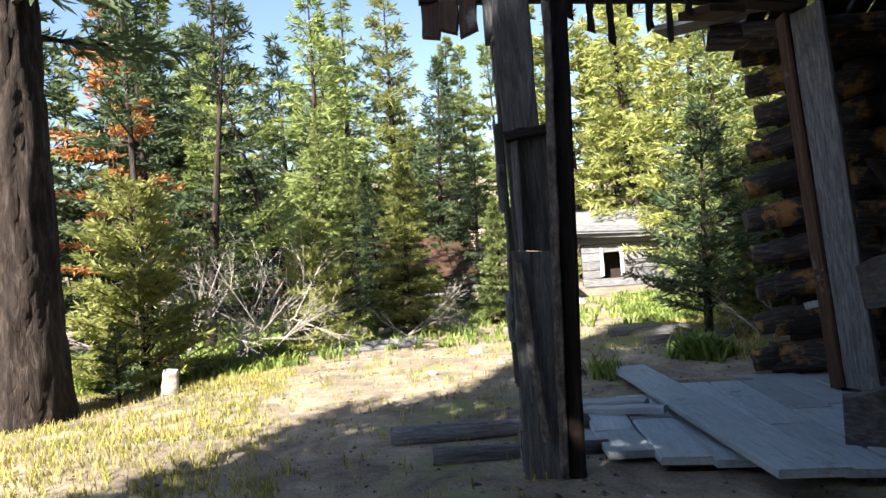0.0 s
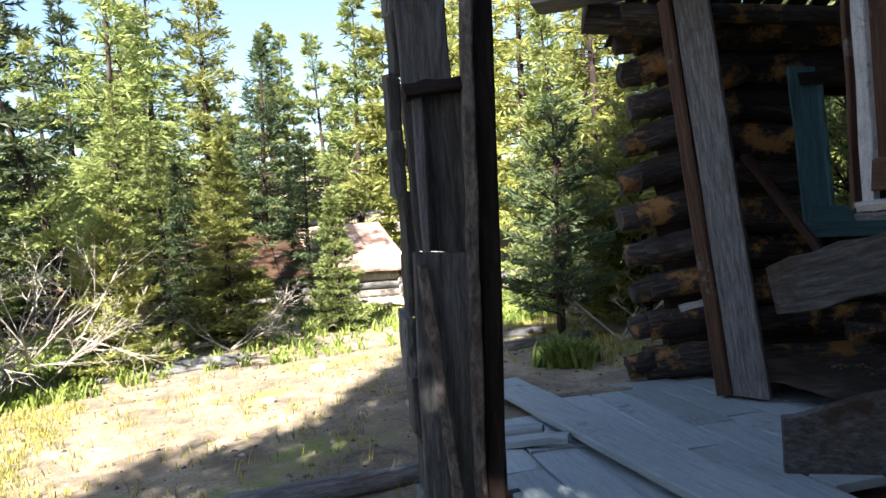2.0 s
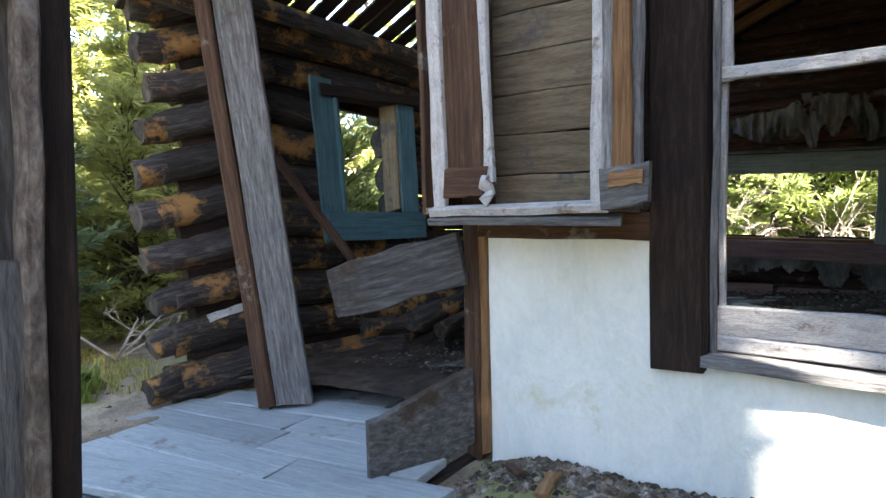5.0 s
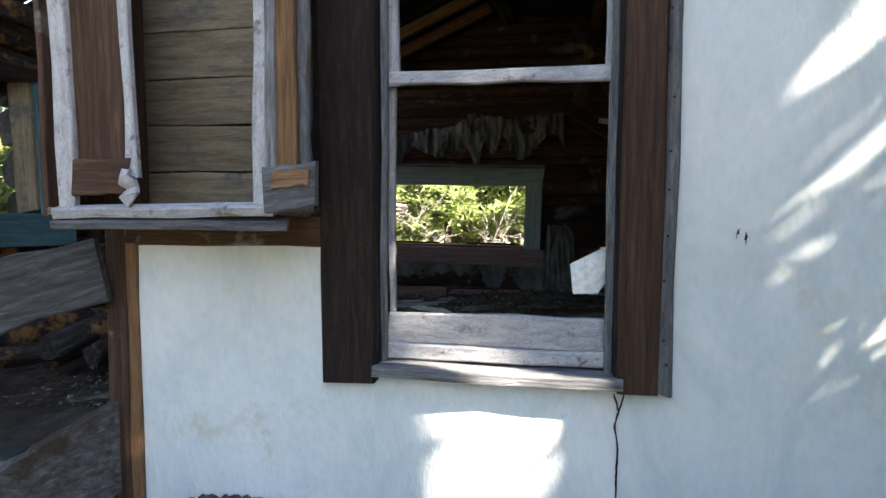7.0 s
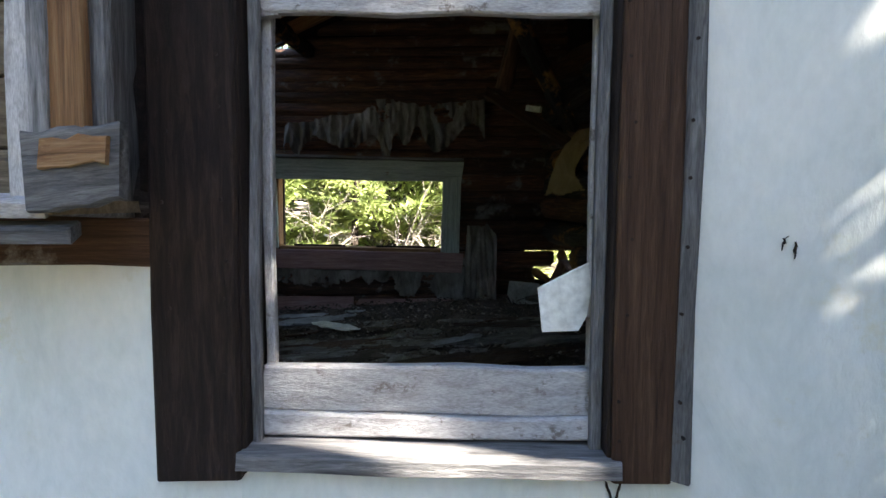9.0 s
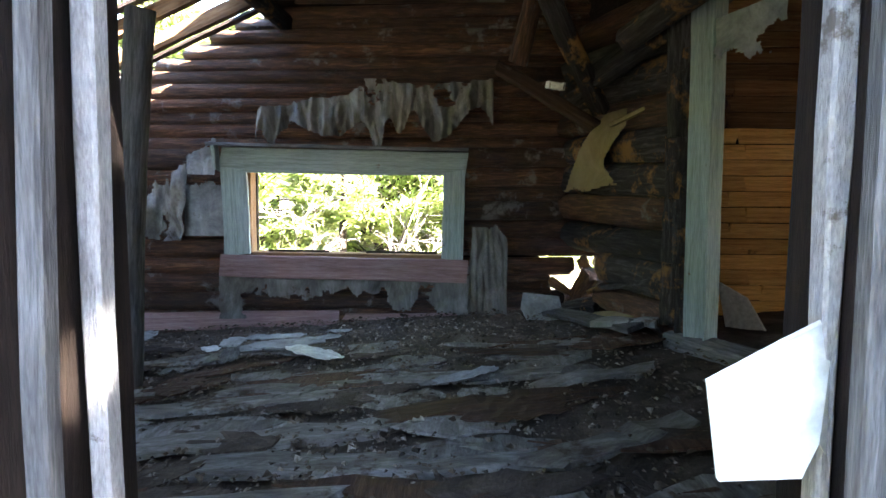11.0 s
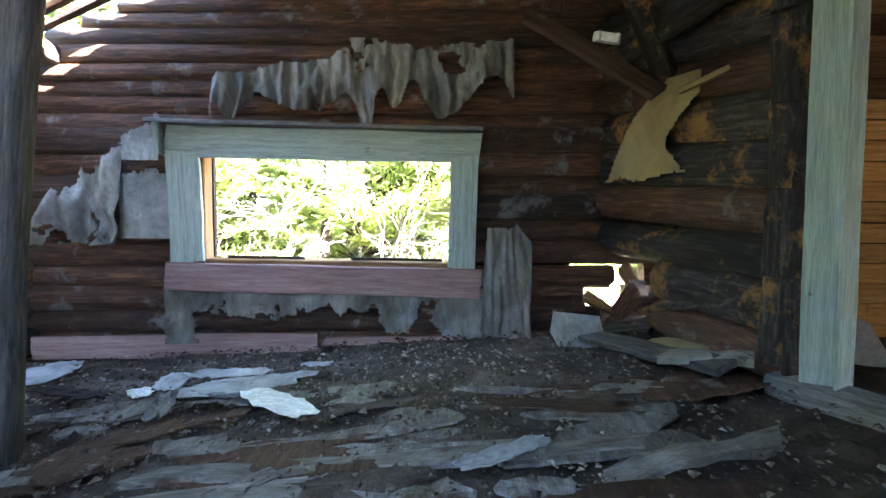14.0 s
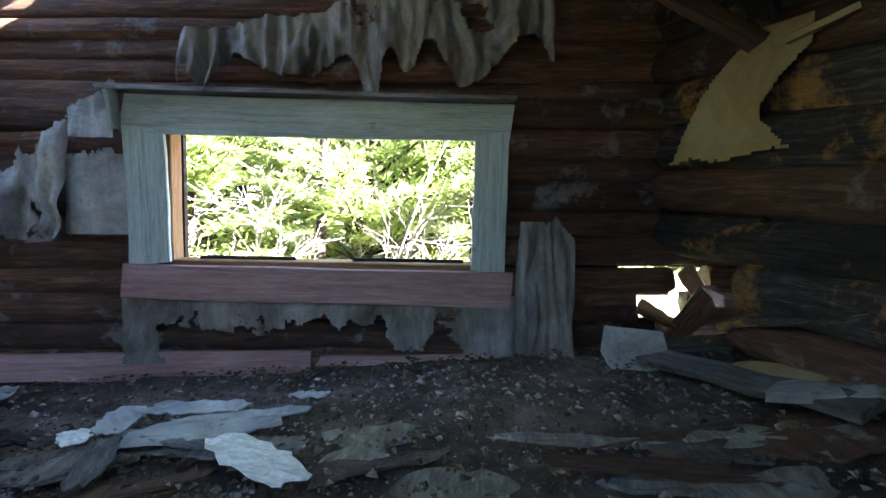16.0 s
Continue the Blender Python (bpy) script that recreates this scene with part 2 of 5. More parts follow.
def log_mesh(L, r0, r1, m, sides=11, seg=7, rag=0.05, endmat=None):
    vs, fs = [], []
    ph = [R.uniform(0, 6.3) for _ in range(4)]
    for i in range(seg + 1):
        x, r = L * i / seg, r0 + (r1 - r0) * i / seg
        for k in range(sides):
            a = 2 * math.pi * k / sides
            rr = r * (1 + rag * math.sin(2 * a + ph[0] + x) + rag * math.sin(3 * a + ph[1] - 2 * x) + R.uniform(-rag, rag) * 0.6)
            vs.append((x + (R.uniform(-0.02, 0.02) if i in (0, seg) else 0), rr * math.cos(a) + 0.02 * math.sin(1.3 * x + ph[2]), rr * math.sin(a)))
    for i in range(seg):
        for k in range(sides):
            p, q = sides * i + k, sides * i + (k + 1) % sides
            fs.append((p, p + sides, q + sides, q))
    n = len(fs)
    fs += [tuple(range(sides)), tuple(sides * seg + k for k in reversed(range(sides)))]
    me = mesh("log", vs, fs, m)
    me.polygons.foreach_set("use_smooth", [True] * n + [False, False])
    if endmat:
        me.materials.append(endmat)
        me.polygons[n].material_index = me.polygons[n + 1].material_index = 1
    return me


def log(name, p0, p1, r0, r1, m, parent, label="", endmat=None, rag=0.05, seg=7):
    mx, L = along(p0, p1)
    return part(name, log_mesh(L, r0, r1, m, seg=seg, rag=rag, endmat=endmat), mx, parent, label)


def slab(verts, m, th, name="slab"):
    """A flat polygon in world places, given thickness th along its normal."""
    a, b, c = (Vector(v) for v in verts[:3])
    n = (b - a).cross(c - a).normalized() * th
    k = len(verts)
    vs = [Vector(v) for v in verts] + [Vector(v) - n for v in verts]
    fs = [tuple(range(k)), tuple(reversed(range(k, 2 * k)))] + [((i + 1) % k, i, k + i, k + (i + 1) % k) for i in range(k)]
    return mesh(name, vs, fs, m)


def floor_z(x, y):
    return 0.206 - 0.068 * y


def ground_z(x, y):
    d = math.hypot(x, y - 4)
    z = -0.15 - 0.035 * min(max(y, -3), 13) - 0.02 * min(max(-x - 1, 0), 6)
    z += 0.05 * noise.noise(Vector((x * 0.5, y * 0.5, 0))) + 0.02 * noise.noise(Vector((x * 2, y * 2, 5)))
    if x > 2.65 and -2.2 < y < 3.4:
        z = min(z, -0.25)
    elif 1.6 < x <= 2.65 and -0.5 < y < 3.3:
        z += 0.10 * min(1, (x - 1.6) / 0.7) * min(1, (3.3 - y) / 0.3)
    return z + 0.16 * max(0, min(d, 110) - 26)


def wall_y(x):
    return 6.1 - 0.21 * (x - 2.2)


# ---- ground ----
def build_ground():
    xs = sorted(set([round(-9 + 0.25 * i, 3) for i in range(80)] + [-400, -200, -100, -60, -40, -30, -24, -20, -17, -14, -12, -10.5, 12.5, 14, 16, 18, 21, 25, 30, 40, 60, 100, 200, 400]))
    ys = sorted(set([round(-5 + 0.25 * i, 3) for i in range(84)] + [-400, -200, -100, -60, -40, -30, -20, -15, -11, -8, -6.5, 17.5, 19, 21, 24, 28, 34, 42, 60, 100, 200, 400]))
    vs = [(x, y, ground_z(x, y)) for x in xs for y in ys]
    n = len(ys)
    fs = [(i * n + j, (i + 1) * n + j, (i + 1) * n + j + 1, i * n + j + 1) for i in range(len(xs) - 1) for j in range(n - 1)]
    tagged(new("ground", mesh("ground", vs, fs, GROUND, True)), "dry sunlit clearing of bare earth and sparse grass", "ground", kind="structure")


build_ground()


# ---- north log wall ----
def wall_north():
    w = root("wall_north", (2.2, 6.1, -0.3), "dark weathered round-log wall with projecting log ends", "wall", kind="structure")
    zs = [-0.22, 0.11, 0.43, 0.74, 1.08, 1.43, 1.76, 2.08, 2.40, 2.70]
    for k, z in enumerate(zs):
        lean = 0.11 * (z - 0.2)
        x0 = 2.16 + 0.022 * k + R.uniform(-0.09, 0.09)
        r = 0.158 + R.uniform(-0.012, 0.012)
        spans = [(x0, 7.9)]
        if 1.0 < z < 2.2:
            spans = [(x0, 3.74), (4.5, 7.9)]
        drop = 0.03 * (k - 3)
        log("log_end", (x0, wall_y(x0) + lean + R.uniform(-0.03, 0.03), z + R.uniform(-0.02, 0.02)), (x0 + 0.22, wall_y(x0 + 0.2) + lean, z + 0.03), 0.108 + R.uniform(-0.016, 0.018), 0.12, LOGM, w, endmat=LOGEND, rag=0.07, seg=4)
        log("log", (x0 + 0.16, wall_y(x0) + lean - 0.02, z + 0.02), (x0 + 0.98, wall_y(x0 + 0.98) + lean - 0.02, z + 0.16 + drop), 0.135, 0.155 + R.uniform(-0.01, 0.02), LOGM, w, endmat=LOGEND, rag=0.11, seg=12)
        # dark strip added behind the logs to close see-through slits
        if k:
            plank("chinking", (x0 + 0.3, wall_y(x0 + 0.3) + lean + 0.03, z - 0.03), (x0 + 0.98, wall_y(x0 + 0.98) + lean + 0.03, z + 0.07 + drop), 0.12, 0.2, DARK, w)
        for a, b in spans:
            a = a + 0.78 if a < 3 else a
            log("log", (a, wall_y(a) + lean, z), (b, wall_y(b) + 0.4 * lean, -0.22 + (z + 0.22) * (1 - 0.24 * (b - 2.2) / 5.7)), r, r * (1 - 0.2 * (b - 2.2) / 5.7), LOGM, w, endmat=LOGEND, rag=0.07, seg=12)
    # more dark strips added to fill the gaps further in
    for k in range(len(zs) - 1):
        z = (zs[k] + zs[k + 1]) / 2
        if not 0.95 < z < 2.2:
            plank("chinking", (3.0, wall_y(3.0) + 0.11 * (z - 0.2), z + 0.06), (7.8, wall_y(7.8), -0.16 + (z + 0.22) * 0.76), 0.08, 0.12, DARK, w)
    for k in (3, 4):
        plank("chinking", (2.55 + 0.3 * (k == 3), wall_y(2.6) - 0.14, (0.60, 0.28)[k - 3]), (2.95, wall_y(2.9) - 0.15, (0.68, 0.36)[k - 3]), 0.06, 0.03, WHITE, w, (0, -1, 0.2))
    win = root("window_1", (4.1, 5.6, 1.1), "empty window opening with peeling blue-painted frame", "window", kind="structure")
    y = lambda x: wall_y(x) - 0.17
    plank("window_frame", (3.70, y(3.7), 0.82), (3.66, y(3.66) + 0.08, 2.28), 0.22, 0.03, BLUE, win, (-0.2, -1, 0))
    plank("window_frame", (4.56, y(4.56), 0.82), (4.56, y(4.56) + 0.05, 2.2), 0.20, 0.03, BLUE, win, (-0.2, -1, 0))
    plank("window_sill", (3.60, y(3.6) - 0.03, 0.96), (4.70, y(4.7) - 0.03, 0.92), 0.26, 0.03, BLUE, win, (-0.2, -1, 0))
    plank("window_frame", (3.6, y(3.6), 2.17), (4.66, y(4.66), 2.14), 0.1, 0.03, DARK, win, (-0.2, -1, 0))
    plank("window_jamb", (4.44, y(4.44) + 0.13, 1.08), (4.44, y(4.44) + 0.17, 2.1), 0.20, 0.03, TAN, win, (-1, 0, 0))
    plank("window_jamb", (3.82, y(3.82) + 0.13, 1.08), (3.80, y(3.82) + 0.17, 2.1), 0.28, 0.03, BLUE, win, (1, 0, 0))
    plank("window_jamb", (3.8, y(3.8) + 0.15, 2.12), (4.46, y(4.46) + 0.15, 2.1), 0.28, 0.03, BROWN, win, (0, 0, -1))
    plank("window_jamb", (3.8, y(3.8) + 0.15, 1.08), (4.46, y(4.46) + 0.15, 1.06), 0.3, 0.03, BROWN, win)


wall_north()


# ---- front wall with its window ----
def wall_front():
    w = root("wall_west", (2.6, 1.5, -0.3), "white plastered wall with hairline crack and stains", "wall", kind="structure")
    X0, X1 = 2.57, 2.80

    def block(y0, y1, z0, z1, m=PLASTER, x0=X0, x1=X1, ny=12, nz=10):
        vs, fs = [], []
        for j in range(ny + 1):
            for k in range(nz + 1):
                y, z = y0 + (y1 - y0) * j / ny, z0 + (z1 - z0) * k / nz
                vs.append((x0 + 0.012 * noise.noise(Vector((0, y * 2.3, z * 2.3))), y, z))
        for j in range(ny):
            for k in range(nz):
                p = j * (nz + 1) + k
                fs.append((p, p + 1, p + nz + 2, p + nz + 1))
        n = len(vs)
        vs += [(x1, v[1], v[2]) for v in vs]
        fs += [tuple(reversed([q + n for q in f])) for f in list(fs)]
        rim = [j * (nz + 1) for j in range(ny + 1)] + [ny * (nz + 1) + k for k in range(1, nz + 1)] + [j * (nz + 1) + nz for j in range(ny - 1, -1, -1)] + [k for k in range(nz - 1, 0, -1)]
        fs += [(rim[i], rim[(i + 1) % len(rim)], rim[(i + 1) % len(rim)] + n, rim[i] + n) for i in range(len(rim))]
        return part("plaster_panel", mesh("plaster", vs, fs, m, False), None, w)

    block(2.16, 3.26, -0.5, 0.975)
    block(1.16, 2.16, -0.5, 0.42)
    block(-0.45, 1.16, -0.5, 2.75, ny=24, nz=24)
    # unseen opening between these panels, added to light the next room
    block(-2.4, -0.45, -0.5, 0.5)
    block(-2.4, -0.45, 2.4, 2.75)
    block(-2.4, -2.15, 0.5, 2.4)
    block(1.16, 2.16, 2.3, 2.75, LOGIN)
    block(2.16, 2.42, 0.975, 2.75, DARK)
    for k in range(6):
        log("log", (2.72, 2.3, 1.15 + 0.3 * k), (2.72, 2.62, 1.15 + 0.3 * k), 0.15, 0.15, LOGM, w, endmat=LOGEND)
    # hairline crack under the sill
    pts = [(1.17, 0.40), (1.15, 0.33), (1.165, 0.27), (1.15, 0.18), (1.155, 0.05), (1.15, -0.12)]
    for a, b in zip(pts, pts[1:]):
        plank("crack", (2.562, a[0], a[1]), (2.562, b[0], b[1]), 0.007, 0.004, DARK, w, (-1, 0, 0), rag=0.002)
    plank("crack", (2.562, 1.13, 0.40), (2.562, 1.15, 0.33), 0.006, 0.004, DARK, w, (-1, 0, 0), rag=0.002)
    for y, z in ((0.70, 1.03), (0.73, 1.05)):
        plank("plaster_chip", (2.562, y, z - 0.015), (2.562, y - 0.005, z + 0.012), 0.006, 0.006, DARK, w, (-1, 0, 0))
    plank("corner_trim", (2.53, 3.36, -0.25), (2.53, 3.36, 2.7), 0.10, 0.2, BROWN, w, (-1, 0, 0))
    plank("corner_trim", (2.545, 3.285, -0.22), (2.545, 3.285, 1.04), 0.05, 0.04, ORANGE, w, (-1, 0, 0))
    plank("trim", (2.545, 3.30, 1.03), (2.545, 2.37, 1.035), 0.13, 0.05, BROWN, w, (-1, 0, 0))

    win = root("window_2", (2.57, 1.65, 0.4), "open sash window with dark casing and worn white sash", "window", kind="structure")
    cas_l = plank("casing", (2.53, 2.262, 0.395), (2.53, 2.275, 2.72), 0.235, 0.05, DARK, win, (-1, 0, 0), "dark brown casing board")
    plank("casing_edge", (2.535, 0.985, 0.41), (2.535, 0.975, 2.72), 0.055, 0.05, GREY, win, (-1, 0, 0), "grey worn casing edge")
    cas_r = plank("casing", (2.53, 1.085, 0.41), (2.53, 1.08, 2.72), 0.155, 0.05, BROWN, win, (-1, 0, 0), "brown casing board with grey worn edge")
    nail = mesh("nail", [(0.005 * math.cos(q), 0.005 * math.sin(q), z) for z in (-0.01, 0.003) for q in (0, 1.05, 2.09, 3.14, 4.19, 5.24)], [(6, 7, 8, 9, 10, 11)] + [(q, (q + 1) % 6, 6 + (q + 1) % 6, 6 + q) for q in range(6)], DARK)
    for board, y in ((cas_l, 2.262), (cas_r, 1.065)):
        for k in range(9):
            for e in (-0.075, 0.075):
                part("nail", nail, along((2.53, y + e + R.uniform(-0.012, 0.012), 0.5 + 0.17 * k + R.uniform(-0.05, 0.05)), (2.53, y + e, 9), (-1, 0, 0))[0], board)
    for y, s in ((2.142, 1), (1.172, -1)):
        part("jamb", plank_mesh(2.3, 0.30, 0.03, DARK), along((2.70, y, 0.42), (2.70, y + 0.005, 2.7), (0, -s, 0))[0], win)
        plank("stop", (2.60, y - 0.018 * s, 0.45), (2.60, y - 0.018 * s, 2.7), 0.03, 0.03, GREY, win, (-1, 0, 0))
    for y in (2.10, 1.20):
        plank("sash_stile", (2.66, y, 1.65), (2.66, y, 2.7), 0.05, 0.035, WHITE, win, (-1, 0, 0))
    plank("sash_rail", (2.655, 2.13, 1.68), (2.655, 1.18, 1.68), 0.055, 0.035, WHITE, win, (-1, 0, 0), "worn white meeting rail")
    for y in (2.118, 1.19):
        plank("sash_stile", (2.70, y, 0.48), (2.70, y, 1.7), 0.028, 0.035, WHITE, win, (-1, 0, 0))
    plank("sash_rail", (2.65, 2.13, 0.615), (2.65, 1.18, 0.615), 0.135, 0.04, WHITE, win, (-1, 0, 0), "worn white bottom rail")
    plank("sash_rail", (2.63, 2.13, 0.515), (2.63, 1.18, 0.515), 0.07, 0.05, WHITE, win, (-1, 0, 0))
    plank("window_sill", (2.60, 2.15, 0.478), (2.60, 1.15, 0.468), 0.18, 0.045, GREY, win)


wall_front()


# ---- cupboard let into the front wall ----
def wall_cupboard():
    c = root("wall_cupboard", (2.4, 2.9, 1.05), "open food cupboard of worn white boards set in wall", "cupboard")
    for k in range(6):
        z = 1.08 + 0.225 * k
        plank("back_board", (2.87, 3.62, z + 0.11), (2.87, 2.45, z + 0.11), 0.218, 0.025, TAN, c, (-1, 0, 0))
    plank("bottom_board", (2.55, 3.40, 1.135), (2.55, 2.42, 1.14), 0.66, 0.03, TAN, c)
    plank("side_board", (2.55, 3.40, 1.1), (2.55, 3.42, 2.6), 0.64, 0.025, BROWN, c, (0, -1, 0))
    plank("side_board", (2.55, 2.46, 1.1), (2.55, 2.46, 2.6), 0.64, 0.025, GREY, c, (0, 1, 0))
    plank("front_stile", (2.23, 3.325, 1.10), (2.23, 3.345, 2.6), 0.075, 0.03, WHITE, c, (-1, 0, 0))
    plank("front_stile", (2.24, 3.04, 1.26), (2.24, 3.08, 2.6), 0.045, 0.03, WHITE, c, (-1, 0, 0))
    plank("front_stile", (2.23, 2.50, 1.14), (2.23, 2.47, 2.6), 0.06, 0.03, WHITE, c, (-1, 0, 0))
    plank("side_panel", (2.26, 3.19, 1.24), (2.26, 3.21, 2.6), 0.23, 0.012, BROWN, c, (-1, 0, 0))
    plank("block", (2.225, 3.29, 1.255), (2.225, 3.05, 1.255), 0.14, 0.03, BROWN, c, (-1, 0, 0))
    plank("ledge", (2.23, 3.37, 1.135), (2.23, 2.44, 1.150), 0.05, 0.04, WHITE, c, (-0.4, 0, 1))
    plank("ledge", (2.25, 3.40, 1.09), (2.25, 2.40, 1.095), 0.08, 0.035, GREY, c, (-0.2, 0, 1))
    plank("door_board", (2.21, 2.39, 1.2), (2.21, 2.39, 2.6), 0.085, 0.025, ORANGE, c, (-1, 0.25, 0))
    plank("door_board", (2.215, 2.455, 1.2), (2.215, 2.44, 2.6), 0.05, 0.03, GREY, c, (-1, 0.25, 0))
    plank("door_board", (2.24, 2.335, 1.3), (2.24, 2.33, 2.6), 0.04, 0.025, GREY, c, (-1, 0.25, 0))
    plank("block", (2.19, 2.47, 1.20), (2.20, 2.27, 1.225), 0.165, 0.04, GREY, c, (-1, 0, 0))
    plank("block", (2.185, 2.43, 1.24), (2.185, 2.29, 1.25), 0.06, 0.02, ORANGE, c, (-1, 0, 0))
    plank("rag", (2.2, 3.02, 1.16), (2.2, 3.05, 1.28), 0.05, 0.02, WHITE, c, (-1, 0, 0), rag=0.02)


wall_cupboard()


# ---- back wall, partition and floor inside ----
def wall_back():
    w = root("wall_east", (7.8, 2.5, 0), "red-brown peeled log gable wall with torn lining paper", "wall", kind="structure")
    z, rise = -0.26, 0.16
    for k in range(34):
        rise = R.uniform(0.150, 0.185) if z < 1.35 else R.uniform(0.110, 0.140)
        z += rise
        r = rise * 0.55
        y0, y1 = 5.15, -0.6
        if z > 2.05:
            y0 = 5.05 - (z - 2.05) / 0.47
        if y0 < 0.5:
            break
        spans = [(y0, y1)]
        if 0.62 < z < 1.45:
            spans = [(y0, 3.50), (1.62, y1)]
        if 0.2 < z < 0.62:
            c = 0.60 - (z - 0.3) * 0.9
            spans = [(y0, c + 0.09 + 0.07 * (k % 2)), (c - 0.14, y1)]
        for a, b in spans:
            m = LOGIN
            e, f = R.uniform(-0.018, 0.018), R.uniform(-0.012, 0.012)
            log("log", (7.77 + e, a, z - 0.01 * (a - 2) + f), (7.77 - e, b, z - 0.01 * (b - 2) - f), r * R.uniform(0.95, 1.1), r, m, w, rag=0.07, seg=16)
    # dark sheets added behind the logs so no daylight shows between them
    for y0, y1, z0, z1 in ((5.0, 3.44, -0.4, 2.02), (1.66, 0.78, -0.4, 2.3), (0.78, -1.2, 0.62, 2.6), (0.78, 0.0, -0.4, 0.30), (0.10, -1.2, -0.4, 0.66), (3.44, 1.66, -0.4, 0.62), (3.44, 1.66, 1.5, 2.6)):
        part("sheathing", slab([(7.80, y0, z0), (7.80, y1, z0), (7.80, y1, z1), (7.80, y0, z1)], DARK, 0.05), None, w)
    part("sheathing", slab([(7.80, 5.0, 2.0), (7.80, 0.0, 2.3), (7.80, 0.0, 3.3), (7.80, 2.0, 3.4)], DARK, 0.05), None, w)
    win = root("window_3", (7.68, 2.5, 0.6), "wide empty window with peeling pale green frame and pink sill", "window", kind="structure")
    plank("window_frame", (7.65, 3.72, 1.50), (7.65, 1.47, 1.46), 0.22, 0.03, GREEN, win, (-1, 0, 0))
    plank("window_frame", (7.65, 3.575, 0.63), (7.65, 3.60, 1.42), 0.24, 0.03, GREEN, win, (-1, 0, 0))
    plank("window_frame", (7.65, 1.60, 0.59), (7.65, 1.58, 1.40), 0.20, 0.03, GREEN, win, (-1, 0, 0))
    plank("head_shelf", (7.60, 3.82, 1.645), (7.60, 1.46, 1.60), 0.15, 0.025, GREY, win)
    plank("bracket", (7.62, 3.72, 1.40), (7.56, 3.72, 1.62), 0.1, 0.03, GREEN, win, (0, -1, 0))
    plank("window_sill", (7.625, 3.73, 0.53), (7.625, 1.46, 0.49), 0.205, 0.04, PINK, win, (-1, 0, 0), "faded pink sill board")
    plank("jamb", (7.78, 3.45, 0.65), (7.78, 3.45, 1.42), 0.20, 0.05, ORANGE, win, (0, -1, 0))
    plank("jamb", (7.78, 1.67, 0.65), (7.78, 1.67, 1.40), 0.20, 0.05, GREEN, win, (0, 1, 0))
    plank("jamb", (7.78, 3.46, 1.425), (7.78, 1.66, 1.385), 0.20, 0.04, BROWN, win, (0, 0, -1))
    plank("sill_board", (7.78, 3.46, 0.655), (7.78, 1.66, 0.635), 0.20, 0.04, ORANGE, win)
    plank("sash_remnant", (7.74, 3.3, 0.675), (7.74, 2.75, 0.672), 0.03, 0.02, DARK, win)
    plank("sash_remnant", (7.74, 2.4, 0.668), (7.74, 1.75, 0.660), 0.03, 0.02, DARK, win)
    base = root("baseboard", (7.66, 3, 0), "faded dark pink baseboard along the log wall", "baseboard", kind="structure")
    plank("board", (7.645, 4.75, -0.02), (7.645, 2.65, 0.03), 0.17, 0.03, PINK, base, (-1, 0, 0))
    plank("board", (7.625, 2.60, 0.055), (7.625, 1.05, 0.075), 0.06, 0.04, PINK, base, (-1, 0, 0))


def hang(name, o, u, v, keep, m, label, bulge=0.07, seed=1, nu=90, nv=30, fold=5.0, category="lining paper"):
    """A torn sheet on a wall: a fine crumpled grid of which keep(a, b) leaves the part that still hangs."""
    o, u, v = Vector(o), Vector(u), Vector(v)
    n = u.cross(v).normalized()
    vs, fs, used = [], [], {}

    def spot(i, j):
        if (i, j) not in used:
            a, b = i / nu, j / nv
            q = abs(noise.noise(Vector((a * fold + seed, b * 1.3, seed * 3.1)))) * 1.1 + 0.35 * noise.noise(Vector((a * fold * 3 + seed, b * 3.5, 2.0)))
            used[i, j] = len(vs)
            vs.append(o + u * a + v * b + n * (0.02 + bulge * max(0, q) * (1.25 - b)))
        return used[i, j]

    for i in range(nu):
        for j in range(nv):
            if keep((i + 0.5) / nu, (j + 0.5) / nv):
                fs.append((spot(i, j), spot(i + 1, j), spot(i + 1, j + 1), spot(i, j + 1)))
    k = len(vs)
    vs += [w - n * 0.004 for w in vs]
    fs += [tuple(reversed([x + k for x in f])) for f in list(fs)]
    tagged(part(name, mesh(name, vs, fs, m, True)), label, category, "torn lining paper")


def nz(a, b, s, f=6.0, g=3.0):
    return noise.noise(Vector((a * f + s, b * g, s))) + 0.5 * noise.noise(Vector((a * f * 3, b * g * 3 + s, 4))) + 0.25 * noise.noise(Vector((a * f * 8, b * g * 8, s)))


